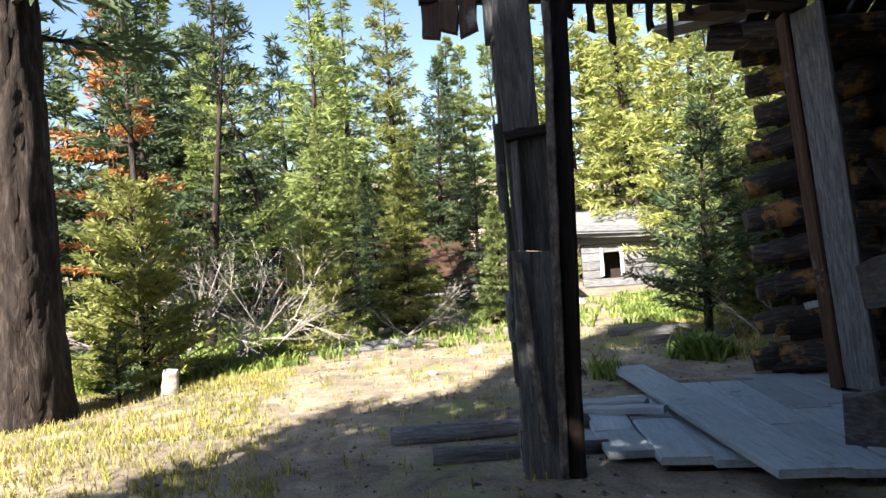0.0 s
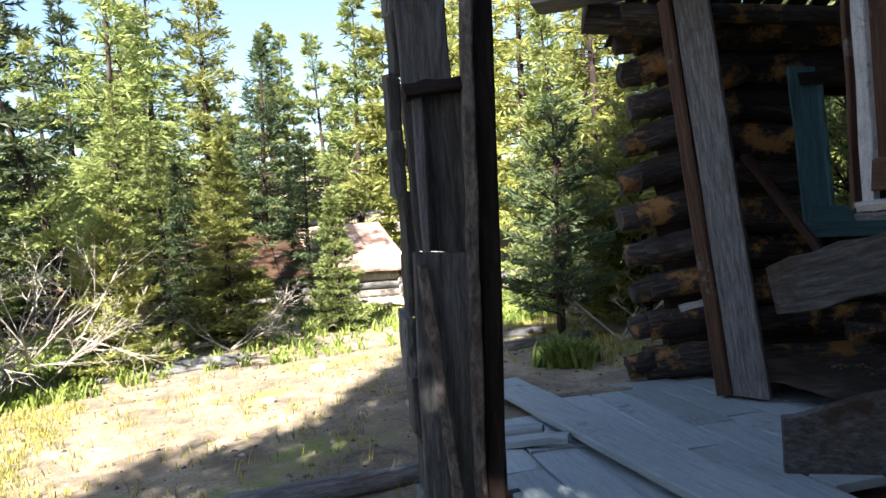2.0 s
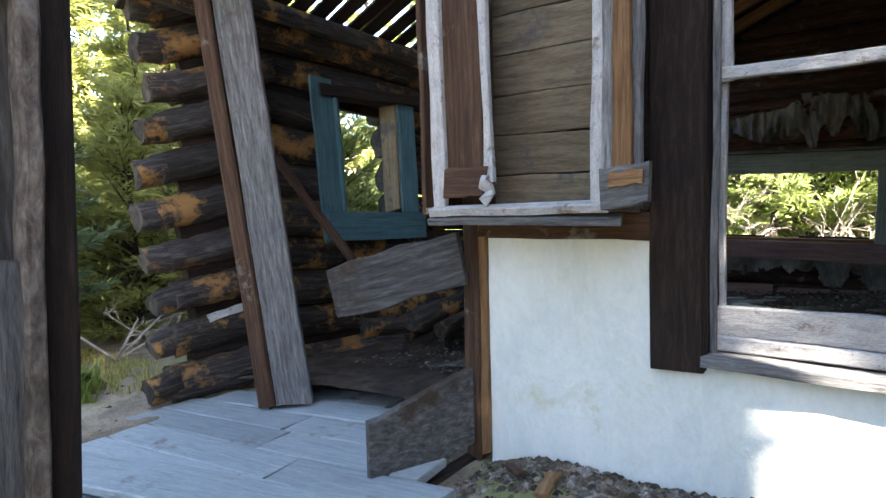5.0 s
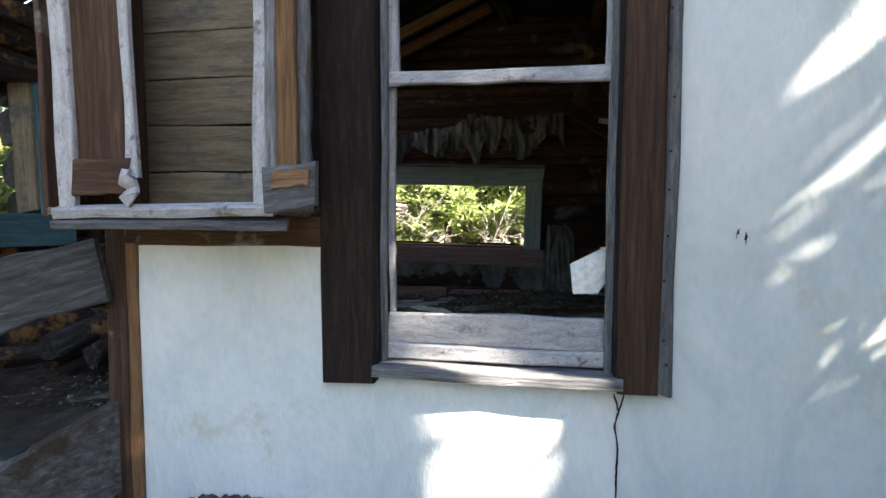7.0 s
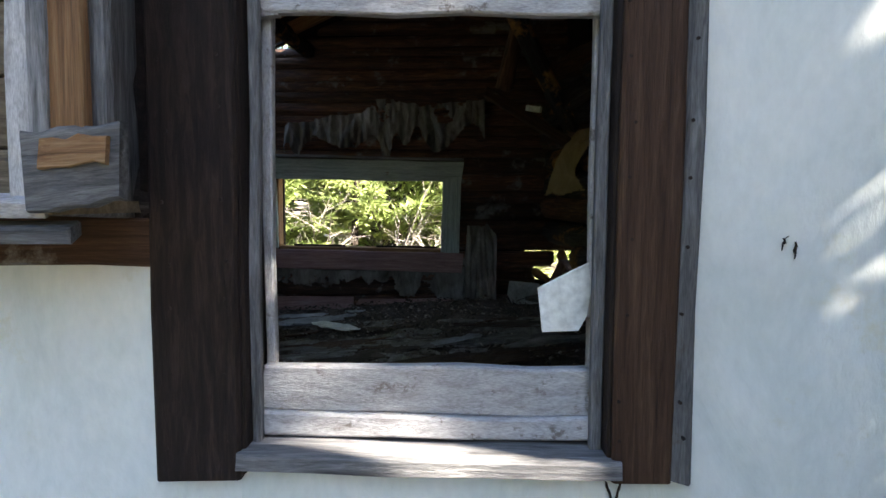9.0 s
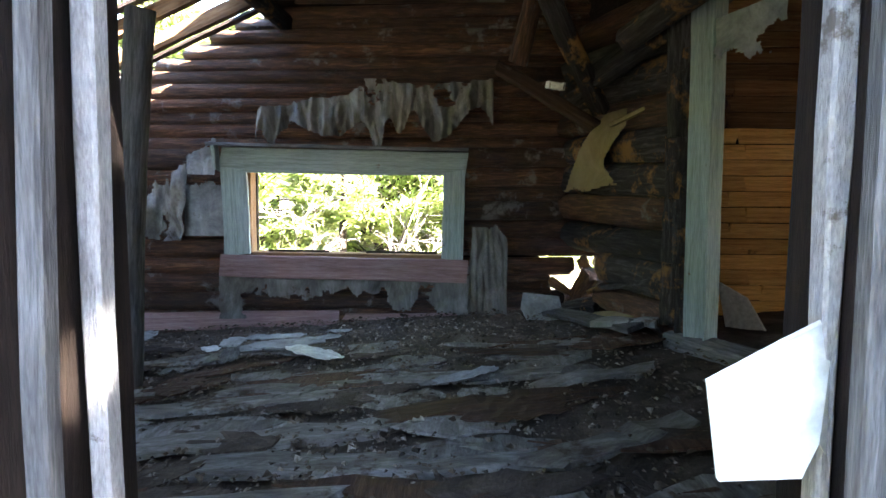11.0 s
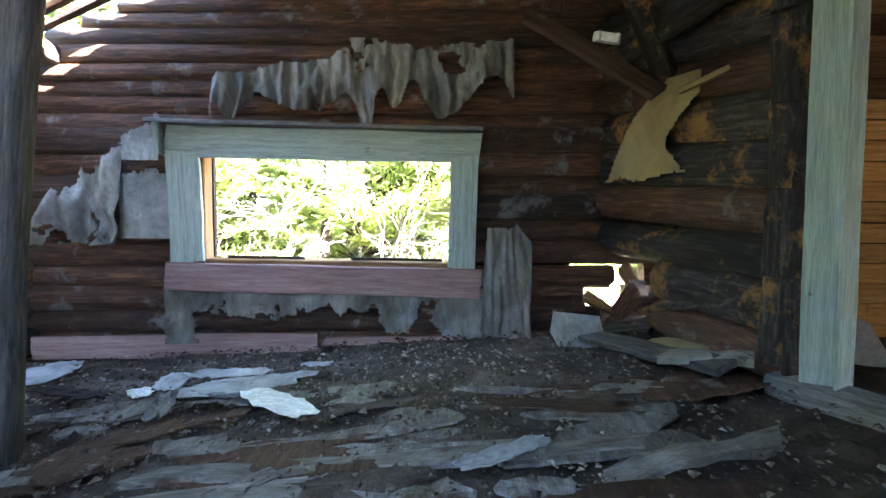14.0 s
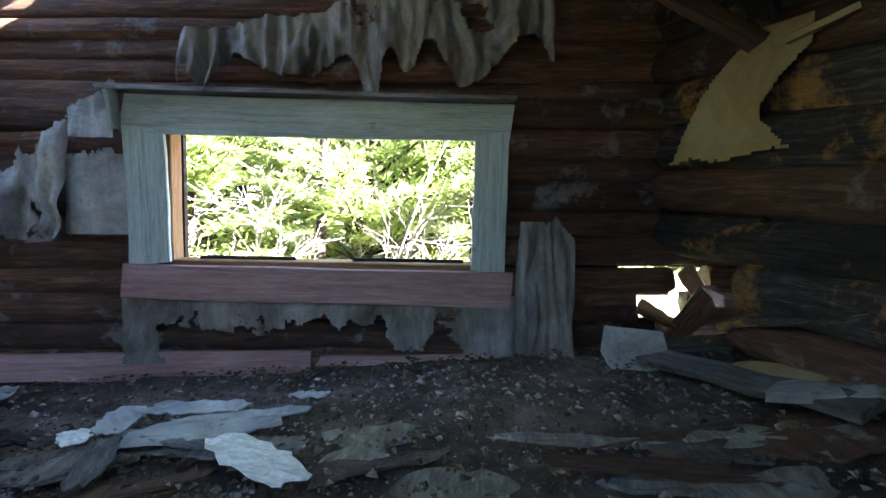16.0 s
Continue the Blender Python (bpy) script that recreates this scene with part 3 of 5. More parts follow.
def papers():
    P = "torn grey lining paper hanging above the window"
    low = lambda a: 0.26 + 0.15 * math.sin(a * 37 + 2.5 * math.sin(a * 11)) + 0.22 * noise.noise(Vector((a * 7, 1, 2))) - 0.22 * max(0, 0.1 - a) * 10
    hang("torn_paper", (7.665, 3.36, 1.60), (0, -2.12, 0.05), (0, 0, 0.60), lambda a, b: b > low(a) + 0.06 * nz(a, b, 2, 9) and b < 0.55 + 0.40 * min(1, a * 2.2) + 0.14 * nz(a, b, 5, 5) and nz(a, b, 31, 7) < 0.52, PAPERD, P, 0.26, 2, 220, 56, 15)
    hang("torn_paper", (7.665, 4.58, 0.76), (0, -0.56, 0), (0, 0, 0.72), lambda a, b: b > 0.12 + 0.35 * nz(a, b, 7, 4) - 0.1 * a and b < 0.45 + 0.5 * a + 0.2 * nz(a, b, 9, 5), PAPERD, "crumpled grey lining paper peeling beside the window", 0.42, 5, 60, 60, 3)
    hang("torn_paper", (7.655, 4.06, 0.80), (0, -0.36, 0), (0, 0, 0.52), lambda a, b: b < 0.92 + 0.1 * nz(a, b, 3, 4), PAPER, "flat grey sheet of lining paper beside the window", 0.03, 6, 30, 30, 3)
    hang("torn_paper", (7.65, 4.04, 1.36), (0, -0.28, 0), (0, 0, 0.34), lambda a, b: b < 0.35 + 0.8 * a * (1 - 0.3 * b) + 0.3 * nz(a, b, 4, 4) or b < 0.5 and a > 0.2, PAPER, "torn corner of lining paper beside the window", 0.06, 7, 30, 30, 3)
    hang("torn_paper", (7.67, 3.76, 0.03), (0, -2.35, 0.02), (0, 0, 0.40), lambda a, b: a < 0.10 + 0.05 * nz(0, b, 3) or a > 0.84 + 0.05 * nz(0, b, 8) or b > 0.55 + 0.5 * nz(a, b, 6, 9, 1.5), PAPERD, "stained lining paper torn away below the window", 0.07, 8, 200, 44, 6)
    hang("torn_paper", (7.62, 1.46, 0.03), (0, -0.36, 0), (0, 0, 0.98), lambda a, b: b < 0.90 + 0.05 * nz(a, 0, 2, 1.5) - 0.5 * max(0, a - 0.7) and a > 0.12 * b + 0.05 * nz(0, b, 3), PAPERD, "grey paper hanging in stiff folds on the logs", 0.20, 11, 60, 60, 2.6)
    hang("card_flap", (7.42, 0.60, 1.20), (-0.72, -0.30, 0.03), (-0.02, -0.02, 0.60), lambda a, b: 0.30 * b + 0.38 * b ** 3 < a < 1 - 0.30 * math.sin(math.pi * min(1, b * 1.25)) * (1.15 - 0.7 * b) + 0.02 * nz(a, b, 3, 5) and b > 0.03 + 0.05 * nz(a, 0, 6, 3), CARD, "curled yellowed card flap hanging from partition", 0.05, 14, 40, 40, 1.2, "card flap")
    hang("torn_paper", (5.0, -0.25, 1.2), (-0.9, -0.3, 0), (0, 0, 1.4), lambda a, b: b > 0.15 + 0.6 * nz(a, b, 4, 4), CARD, "pale torn lining hanging on partition logs", 0.10, 21, 60, 60, 3)
    hang("torn_paper", (5.76, 0.0, 1.88), (-0.52, -0.16, 0), (0, 0, 0.34), lambda a, b: b > 0.35 + 0.6 * nz(a, b, 9, 3), PAPER, "pale torn card over the doorway", 0.04, 23, 40, 30, 3)


def sw(x):
    return -0.33 * (5.9 - x)


def partition():
    w = root("wall_south", (6.5, 0.1, 0.1), "dark log partition with a broken gap near the corner", "wall", kind="structure")
    for k in range(10):
        z = 0.32 + 0.245 * k
        for a, b in ((7.75, 6.05), (5.2, 2.75)):
            if a > 7 and z < 0.75:
                a = 7.1
            m = LOGM if k % 3 else LOGIN
            log("log", (a, sw(a) - 0.1, z + (0.03 if a > 7 else 0)), (b, sw(b) - 0.1, z - (0.02 if a > 7 else 0)), 0.13, 0.13, m, w, rag=0.08)
    for k in range(5):
        log("log_end", (6.14, sw(6.1) + 0.02, 0.3 + 0.42 * k), (6.12, sw(6.1) + 0.03, 0.72 + 0.42 * k), 0.1, 0.11, LOGM, w, rag=0.12)
    # dark sheets added behind the partition logs to close their gaps
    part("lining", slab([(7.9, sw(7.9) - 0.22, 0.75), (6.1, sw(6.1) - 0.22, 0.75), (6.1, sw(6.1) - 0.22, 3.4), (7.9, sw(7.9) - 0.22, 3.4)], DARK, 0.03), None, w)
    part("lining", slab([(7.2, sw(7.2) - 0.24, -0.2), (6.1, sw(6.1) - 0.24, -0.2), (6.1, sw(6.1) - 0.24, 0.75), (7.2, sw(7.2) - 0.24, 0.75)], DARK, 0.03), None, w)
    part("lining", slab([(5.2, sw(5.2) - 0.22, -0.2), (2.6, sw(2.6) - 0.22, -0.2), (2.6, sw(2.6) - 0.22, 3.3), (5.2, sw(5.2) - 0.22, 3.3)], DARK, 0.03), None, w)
    plank("baseboard", (5.2, sw(5.2) + 0.04, 0.26), (3.2, sw(3.2) + 0.04, 0.30), 0.16, 0.03, PINK, w, (0, 1, 0))
    d = root("door_1", (5.6, -0.1, 0.2), "open doorway with peeling pale green door post", "doorway", kind="structure")
    plank("door_post", (6.01, 0.07, 0.16), (6.04, 0.08, 2.4), 0.09, 0.14, LOGM, d, (-0.9, 0.3, 0))
    plank("door_post", (5.87, 0.045, 0.2), (5.90, 0.05, 2.4), 0.17, 0.04, GREEN, d, (-0.55, 0.8, 0))
    plank("door_post", (5.785, 0.022, 0.2), (5.80, 0.022, 2.4), 0.022, 0.10, GREEN, d, (-0.3, 0.9, 0))
    plank("door_post", (5.20, sw(5.2), 0.15), (5.22, sw(5.2), 2.6), 0.06, 0.22, DARK, d, (-0.3, 0.9, 0))
    plank("threshold", (6.1, 0.10, 0.27), (5.15, -0.18, 0.28), 0.16, 0.14, GREY, d, (0, 0.25, 1))
    y = root("wall_far", (7.0, -1, 0.2), "yellowed bare plank wall of the next room", "wall", kind="structure")
    for k in range(30):
        z = 0.28 + 0.125 * k
        brk = R.uniform(-0.9, -0.3)
        # rows from 12 up take the darker ochre wood
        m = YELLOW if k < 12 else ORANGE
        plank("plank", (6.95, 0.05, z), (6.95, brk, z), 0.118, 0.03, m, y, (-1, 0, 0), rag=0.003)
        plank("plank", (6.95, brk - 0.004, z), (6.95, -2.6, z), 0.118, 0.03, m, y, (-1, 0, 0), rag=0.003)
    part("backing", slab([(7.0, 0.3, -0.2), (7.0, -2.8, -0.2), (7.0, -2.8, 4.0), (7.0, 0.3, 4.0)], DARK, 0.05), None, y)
    # unseen south wall, its opening added to let light onto the planks
    for x0, x1, z0, z1 in ((7.0, 4.4, -0.3, 2.8), (4.4, 2.9, -0.3, 0.5), (4.4, 2.9, 2.15, 2.8), (2.9, 2.6, -0.3, 2.8)):
        part("side_wall", slab([(x0, -2.3, z0), (x1, -2.3, z0), (x1, -2.3, z1), (x0, -2.3, z1)], YELLOW, 0.05), None, y)


def inner_floor():
    nx, ny = 90, 120
    vs, fs = [], []
    for i in range(nx + 1):
        for j in range(ny + 1):
            x, y = 2.72 + 5.2 * i / nx, -2.4 + 8.7 * j / ny
            p = Vector((x * 1.6, y * 1.6, 0))
            z = floor_z(x, y) + 0.03 * noise.noise(p) + 0.018 * noise.noise(p * 4) + 0.008 * noise.noise(p * 11)
            vs.append((x, y, z - 0.02))
    for i in range(nx):
        for j in range(ny):
            p = i * (ny + 1) + j
            fs.append((p, p + ny + 1, p + ny + 2, p + 1))
    tagged(new("floor", mesh("floor", vs, fs, DIRT, True)), "dirt-covered rotting board floor with debris", "floor", kind="structure")


def roof():
    c = root("ceiling", (5, 3, 3), "", "")
    tagged(c, "gappy weathered board roof open to sky along the eave", "roof", kind="structure")
    rz = lambda x, y: 2.80 - 0.127 * (x - 2.2) + 0.45 * (6.3 - 0.236 * (x - 2.2) - y)
    x = 2.3
    while x < 8.0:
        w = R.uniform(0.11, 0.17)
        gap = R.uniform(0.004, 0.028) if x < 4.6 else (0.03 if R.random() < 0.25 else 0.001)
        lo = 6.5 - 0.236 * (x - 2.2) + R.uniform(-0.15, 0.1)
        if x > 6.3:
            w, gap = 0.09, 0.16
        plank("roof_board", (x, lo, rz(x, lo)), (x + R.uniform(-0.04, 0.04), 2.0, rz(x, 2.0)), w, 0.025, DARK, c, rag=0.008)
        x += w + gap
    for y in (5.3, 3.9, 2.6):
        log("purlin", (2.2, y + 0.6, rz(2.2, y + 0.6) - 0.12), (8.0, y - 0.7, rz(8.0, y - 0.7) - 0.12), 0.08, 0.08, LOGM, c)
    for xx in (7.0, 7.35):
        plank("rafter", (xx, 5.3, rz(xx, 5.3) - 0.02), (xx, 2.2, rz(xx, 2.2) - 0.02), 0.07, 0.12, ORANGE, c)
    # unseen dark sheet added over the boards to keep sun out of gaps
    part("tar_paper", slab([(2.3, 5.0, rz(2.3, 5.0) + 0.03), (4.6, 4.6, rz(4.6, 4.6) + 0.03), (4.6, 2.0, rz(4.6, 2) + 0.03), (2.3, 2.0, rz(2.3, 2) + 0.03)], DARK, 0.01), None, c)
    # the other slope, sagging
    for k in range(38):
        xx = 2.2 + 0.155 * k
        plank("roof_board", (xx, 2.05, rz(xx, 2.0)), (xx, -2.5, 2.75), 0.152, 0.025, DARK, c)
    # two more unseen sheets, added to block light through both slopes
    part("tar_paper", slab([(4.6, 4.9, rz(4.6, 4.9) + 0.03), (6.3, 3.9, rz(6.3, 3.9) + 0.03), (8.0, 3.3, rz(8.0, 3.3) + 0.03), (8.0, 2.0, rz(8.0, 2) + 0.03), (4.6, 2.0, rz(4.6, 2) + 0.03)], DARK, 0.01), None, c)
    part("tar_paper", slab([(2.2, 2.05, rz(2.2, 2.0) + 0.03), (8.0, 2.05, rz(8.0, 2.0) + 0.03), (8.0, -2.5, 2.8), (2.2, -2.5, 2.8)], DARK, 0.01), None, c)
    # front gable over the plastered wall and the eave logs
    g = root("wall_gable", (2.6, 2, 2.7), "dark board gable above the plastered wall", "wall", kind="structure")
    part("gable_boards", slab([(2.62, 3.3, 2.7), (2.62, -2.2, 2.7), (2.62, 2.0, rz(2.62, 2.0)), (2.62, 3.3, rz(2.62, 3.3))], DARK, 0.1), None, g)
    log("eave_log", (1.95, 6.15, 2.90), (7.9, 4.95, 1.98), 0.14, 0.13, LOGM, g, endmat=LOGEND)
    plank("eave_board", (1.5, 6.1, 3.02), (2.4, 5.7, 3.02), 0.34, 0.05, GREY, g)
    b = root("fallen_beams", (6.6, 0.6, 1.7), "fallen and splintered roof beams under the sagging roof", "roof beam")
    plank("beam", (6.9, 1.35, 2.18), (6.7, 0.62, 1.70), 0.10, 0.05, BROWN, b, (-1, 0, 0.3))
    log("beam", (6.0, -0.1, 2.5), (6.9, 0.75, 1.95), 0.09, 0.1, LOGM, b, rag=0.1)
    log("beam", (4.6, -0.2, 2.65), (6.4, 0.5, 2.25), 0.1, 0.09, LOGM, b)
    log("beam", (6.8, 0.55, 1.82), (6.2, 1.25, 2.9), 0.07, 0.08, LOGM, b)
    log("beam", (6.9, 1.2, 2.2), (6.4, 1.0, 3.2), 0.08, 0.07, LOGIN, b)
    plank("strut", (6.75, 0.50, 1.72), (6.5, 0.20, 1.86), 0.05, 0.03, CARD, b)
    plank("chip", (6.7, 0.98, 2.02), (6.68, 0.86, 2.0), 0.06, 0.05, PALE, b)


outside = set(bpy.data.objects)
wall_back()
papers()
partition()
inside = [o for o in bpy.data.objects if o not in outside]
inner_floor()
roof()


def ragged(L, w, m, nu=12, nv=6):
    """A crumpled torn sheet along x with an uneven outline and a little thickness."""
    s, vs, fs = R.uniform(0, 50), [], []
    for i in range(nu + 1):
        a = i / nu
        e = (0.35 + 0.65 * math.sin(math.pi * min(1, max(0, a * 0.9 + 0.05))) ** 0.5) * w / 2
        for j in range(nv + 1):
            b = 2 * j / nv - 1
            q = Vector((a * 4 + s, b * 1.5, s))
            edge = 0.25 * noise.noise(Vector((a * 9 + s, 3 * (b > 0), 1))) * abs(b)
            vs.append((L * a + 0.05 * noise.noise(Vector((b * 3, s, 2))), e * (b + edge * 1.6), 0.012 + 0.022 * abs(noise.noise(q)) + 0.008 * noise.noise(q * 3.1)))
    n = len(vs)
    vs += [(v[0], v[1], v[2] - 0.006) for v in vs]
    for i in range(nu):
        for j in range(nv):
            p = i * (nv + 1) + j
            fs += [(p, p + nv + 1, p + nv + 2, p + 1), (n + p, n + p + 1, n + p + nv + 2, n + p + nv + 1)]
    rim = [i * (nv + 1) for i in range(nu + 1)] + [nu * (nv + 1) + j for j in range(1, nv + 1)] + [i * (nv + 1) + nv for i in range(nu - 1, -1, -1)] + [j for j in range(nv - 1, 0, -1)]
    fs += [(rim[(i + 1) % len(rim)], rim[i], rim[i] + n, rim[(i + 1) % len(rim)] + n) for i in range(len(rim))]
    return mesh("sheet", vs, fs, m)


def inner_things():
    p = root("leaning_post", (5.7, 3.65, -0.05), "grey weathered round post leaning inside the cabin", "post")
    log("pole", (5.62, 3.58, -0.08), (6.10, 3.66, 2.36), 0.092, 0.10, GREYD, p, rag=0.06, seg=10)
    p2 = root("leaning_pole", (6.6, 4.2, 0), "thin dark pole leaning behind the post", "post")
    log("pole", (5.9, 3.83, -0.08), (6.05, 3.80, 1.5), 0.05, 0.05, LOGM, p2)
    # boards and scraps on the floor
    spec = [(6.15, 2.55, 0.62, 0.17, 40, PALE), (6.5, 2.85, 0.62, 0.2, -75, PAPER), (6.65, 2.75, 0.6, 0.1, 95, PAPER), (6.8, 3.0, 0.5, 0.16, 80, PAPER), (6.45, 3.05, 0.6, 0.07, 60, GREY), (6.9, 2.5, 0.2, 0.08, 70, PAPER), (6.7, 3.3, 0.4, 0.14, 10, PAPER), (6.5, 3.4, 0.22, 0.1, 30, PALE), (7.1, 4.3, 0.6, 0.25, 5, PAPER),
            (6.6, 3.85, 0.6, 0.13, 60, DARK), (6.3, 3.9, 0.8, 0.09, 40, DARK), (6.2, 3.15, 0.5, 0.1, 15, GREY), (5.4, 1.9, 1.9, 0.14, -88, FLOORB), (5.1, 2.9, 1.4, 0.16, -80, FLOORB), (4.6, 2.7, 1.6, 0.2, -84, FLOORB), (4.3, 1.9, 1.5, 0.2, -93, FLOORB),
            (4.9, 1.5, 0.9, 0.2, -75, BROWN), (4.35, 0.9, 0.8, 0.16, -60, FLOORB), (5.3, 0.8, 0.8, 0.14, -70, FLOORB), (3.9, 2.6, 1.2, 0.2, -86, FLOORB), (3.6, 1.9, 1.5, 0.18, -94, FLOORB), (5.0, 3.8, 0.8, 0.15, -70, FLOORB), (5.9, 1.2, 0.7, 0.12, -110, BROWN), (4.75, 1.3, 0.5, 0.24, -75, BROWN), (5.2, 2.45, 0.35, 0.09, 140, FLOORB), (5.35, 1.5, 0.4, 0.09, 120, PAPER), (4.0, 3.3, 0.9, 0.22, -80, FLOORB), (4.4, 3.7, 0.5, 0.18, -40, DARK)]
    for x, y, L, w, a, m in spec:
        z = floor_z(x, y) + R.uniform(0.015, 0.04)
        q = Vector((math.cos(radians(a)), math.sin(radians(a)), 0)) * L / 2
        mx, _ = along((x - q.x, y - q.y, z + 0.068 * q.y + 0.008), (x + q.x, y + q.y, z - 0.068 * q.y))
        ob = part("floor_board", plank_mesh(L, w, 0.03, m, 0.02, 9, 0.08), mx) if L > 0.7 else part("scrap", ragged(L, w * 1.25, m), mx)
        tagged(ob, "loose rotten board lying on the debris floor" if L > 0.7 else "torn scrap lying on the debris floor", "board" if L > 0.7 else "scrap", "floor debris")
    for (a, b, w, m) in (((7.3, 0.75, 0.2), (6.1, 0.35, 0.30), 0.16, GREYD), ((6.9, 0.5, 0.24), (6.5, 0.25, 0.3), 0.2, CARD), ((6.4, 0.55, 0.28), (6.15, 0.2, 0.33), 0.16, PAPERD), ((4.3, 0.35, 0.16), (4.9, -0.15, 0.5), 0.08, GREY), ((6.35, 0.12, 0.62), (7.1, 0.42, 0.42), 0.14, LOGM)):
        tagged(plank("broken_board", a, b, w, 0.04, m, None, (0.1, 0.3, 1), rag=0.02), "broken board fallen against the partition wall", "board", "fallen boards")
    for a, b, r, m in (((7.62, 0.70, 0.40), (7.50, 0.52, 0.30), 0.05, ORANGE), ((7.68, 0.42, 0.60), (7.45, 0.36, 0.42), 0.05, ORANGE), ((7.3, 0.42, 0.52), (7.6, 0.55, 0.18), 0.07, LOGIN), ((7.05, 0.36, 0.28), (7.4, 0.62, 0.20), 0.08, LOGM)):
        tagged(log("broken_stub", a, b, r, r * 0.6, m, None, rag=0.22, seg=6), "splintered end of a rotten log in the broken corner", "log stub", "broken log ends")
    tagged(part("torn_card", slab([(7.30, 0.92, 0.05), (7.20, 0.62, 0.05), (7.28, 0.68, 0.32), (7.34, 0.98, 0.34), (7.33, 1.0, 0.2)], PAPER, 0.02)), "torn grey card leaning in the corner", "card")
    tagged(part("torn_card", slab([(6.5, -0.42, 0.22), (6.3, -0.62, 0.22), (6.35, -0.5, 0.45), (6.5, -0.35, 0.55)], PALE, 0.02)), "crumpled pale card by the doorway", "card")
    tagged(part("hanging_card", slab([(2.69, 1.348, 0.905), (2.70, 1.25, 0.955), (2.71, 1.185, 0.985), (2.71, 1.185, 0.80), (2.69, 1.21, 0.83), (2.68, 1.235, 0.79), (2.68, 1.335, 0.785)], PALE, 0.006)), "pale torn card hanging inside beside the window", "card")
    for k in range(110):
        x, y = R.uniform(3.2, 6.4), R.uniform(0.3, 4.2)
        if y < sw(x) + 0.3:
            continue
        z, n = floor_z(x, y) + 0.008 + 0.012 * R.random(), 17
        L, w, a = R.uniform(0.12, 0.5), R.uniform(0.06, 0.16), radians(R.gauss(95, 14))
        vs = []
        for q in range(n):
            b = 2 * math.pi * q / n
            u, v = L * math.cos(b) * R.uniform(0.75, 1.1), w * math.sin(b) * R.uniform(0.6, 1.2)
            px, py = u * math.cos(a) - v * math.sin(a), u * math.sin(a) + v * math.cos(a)
            vs.append((x + px, y + py, z - 0.068 * py + 0.02 * R.random()))
        vs += [(v[0], v[1], v[2] - 0.012) for v in vs] + [(x, y, z + 0.015)]
        fs = [(q, (q + 1) % n, 2 * n) for q in range(n)] + [(q, n + q, n + (q + 1) % n, (q + 1) % n) for q in range(n)]
        tagged(new("floor_flake", mesh("flake", vs, fs, R.choice((FLOORB, FLOORB, FLOORB, DIRT, BROWN)))), "curled grey flake of rotten floor covering", "floor covering", "floor flakes")
    # fine litter
    vs, fs = [], []
    for _ in range(16000):
        x, y = R.uniform(3.2, 7.6), R.gauss(2.6, 1.6)
        if y < sw(x) + 0.05 or y > 5.0:
            continue
        z = floor_z(x, y) + R.uniform(-0.005, 0.02)
        s, a = R.choice((0.006, 0.01, 0.014, 0.02, 0.03)) * R.uniform(0.6, 1.3), R.uniform(0, 6.3)
        k = len(vs)
        for q in range(3 + (R.random() < 0.5)):
            b = a + q * 1.9
            vs.append((x + s * math.cos(b), y + s * 0.7 * math.sin(b), z + R.uniform(0, 0.6 * s)))
        vs.append((x, y, z + 0.7 * s))
        top, n = len(vs) - 1, len(vs) - 1 - k
        fs += [(k + q, k + (q + 1) % n, top) for q in range(n)]
    tagged(new("floor_litter", mesh("litter", vs, fs, LITTER)), "fine litter of bark, plaster and splinters on floor", "litter", kind="stuff")
    # heap of dark rubble inside the open front
    for k in range(9):
        a = Vector((R.uniform(3.2, 4.4), R.uniform(4.2, 5.2), R.uniform(-0.1, 0.25)))
        b = a + Vector((R.uniform(0.3, 0.9), R.uniform(-0.5, 0.3), R.uniform(-0.15, 0.2)))
        tagged(log("fallen_log", a, b, 0.09, 0.07, LOGM, None, rag=0.12), "rotten dark log fallen inside the open front", "log", "fallen logs")
    for a, b in (((2.95, 4.55, -0.13), (3.1, 4.05, -0.11)), ((3.05, 4.35, -0.11), (2.95, 3.8, -0.09)), ((2.9, 4.6, -0.13), (3.3, 4.3, -0.12))):
        tagged(plank("splinter", a, b, 0.07, 0.03, ORANGE, None, rag=0.015), "split yellow stick lying on the debris", "splinter", "splinters")
    tagged(log("leaning_stick", (3.22, 4.9, 0.66), (3.06, 5.6, 1.55), 0.035, 0.04, BROWN, None), "brown stick leaning against the log wall", "stick")


before = set(bpy.data.objects)
inner_things()
# the inner fittings stand a little way north of the plan
for o in inside + [o for o in bpy.data.objects if o not in before]:
    if not o.parent and not o.name.startswith(("hanging_card", "splinter", "leaning_stick", "fallen_log")):
        o.location += Vector((0.025 if o.name.startswith("window") else 0.06, 0.09, 0))


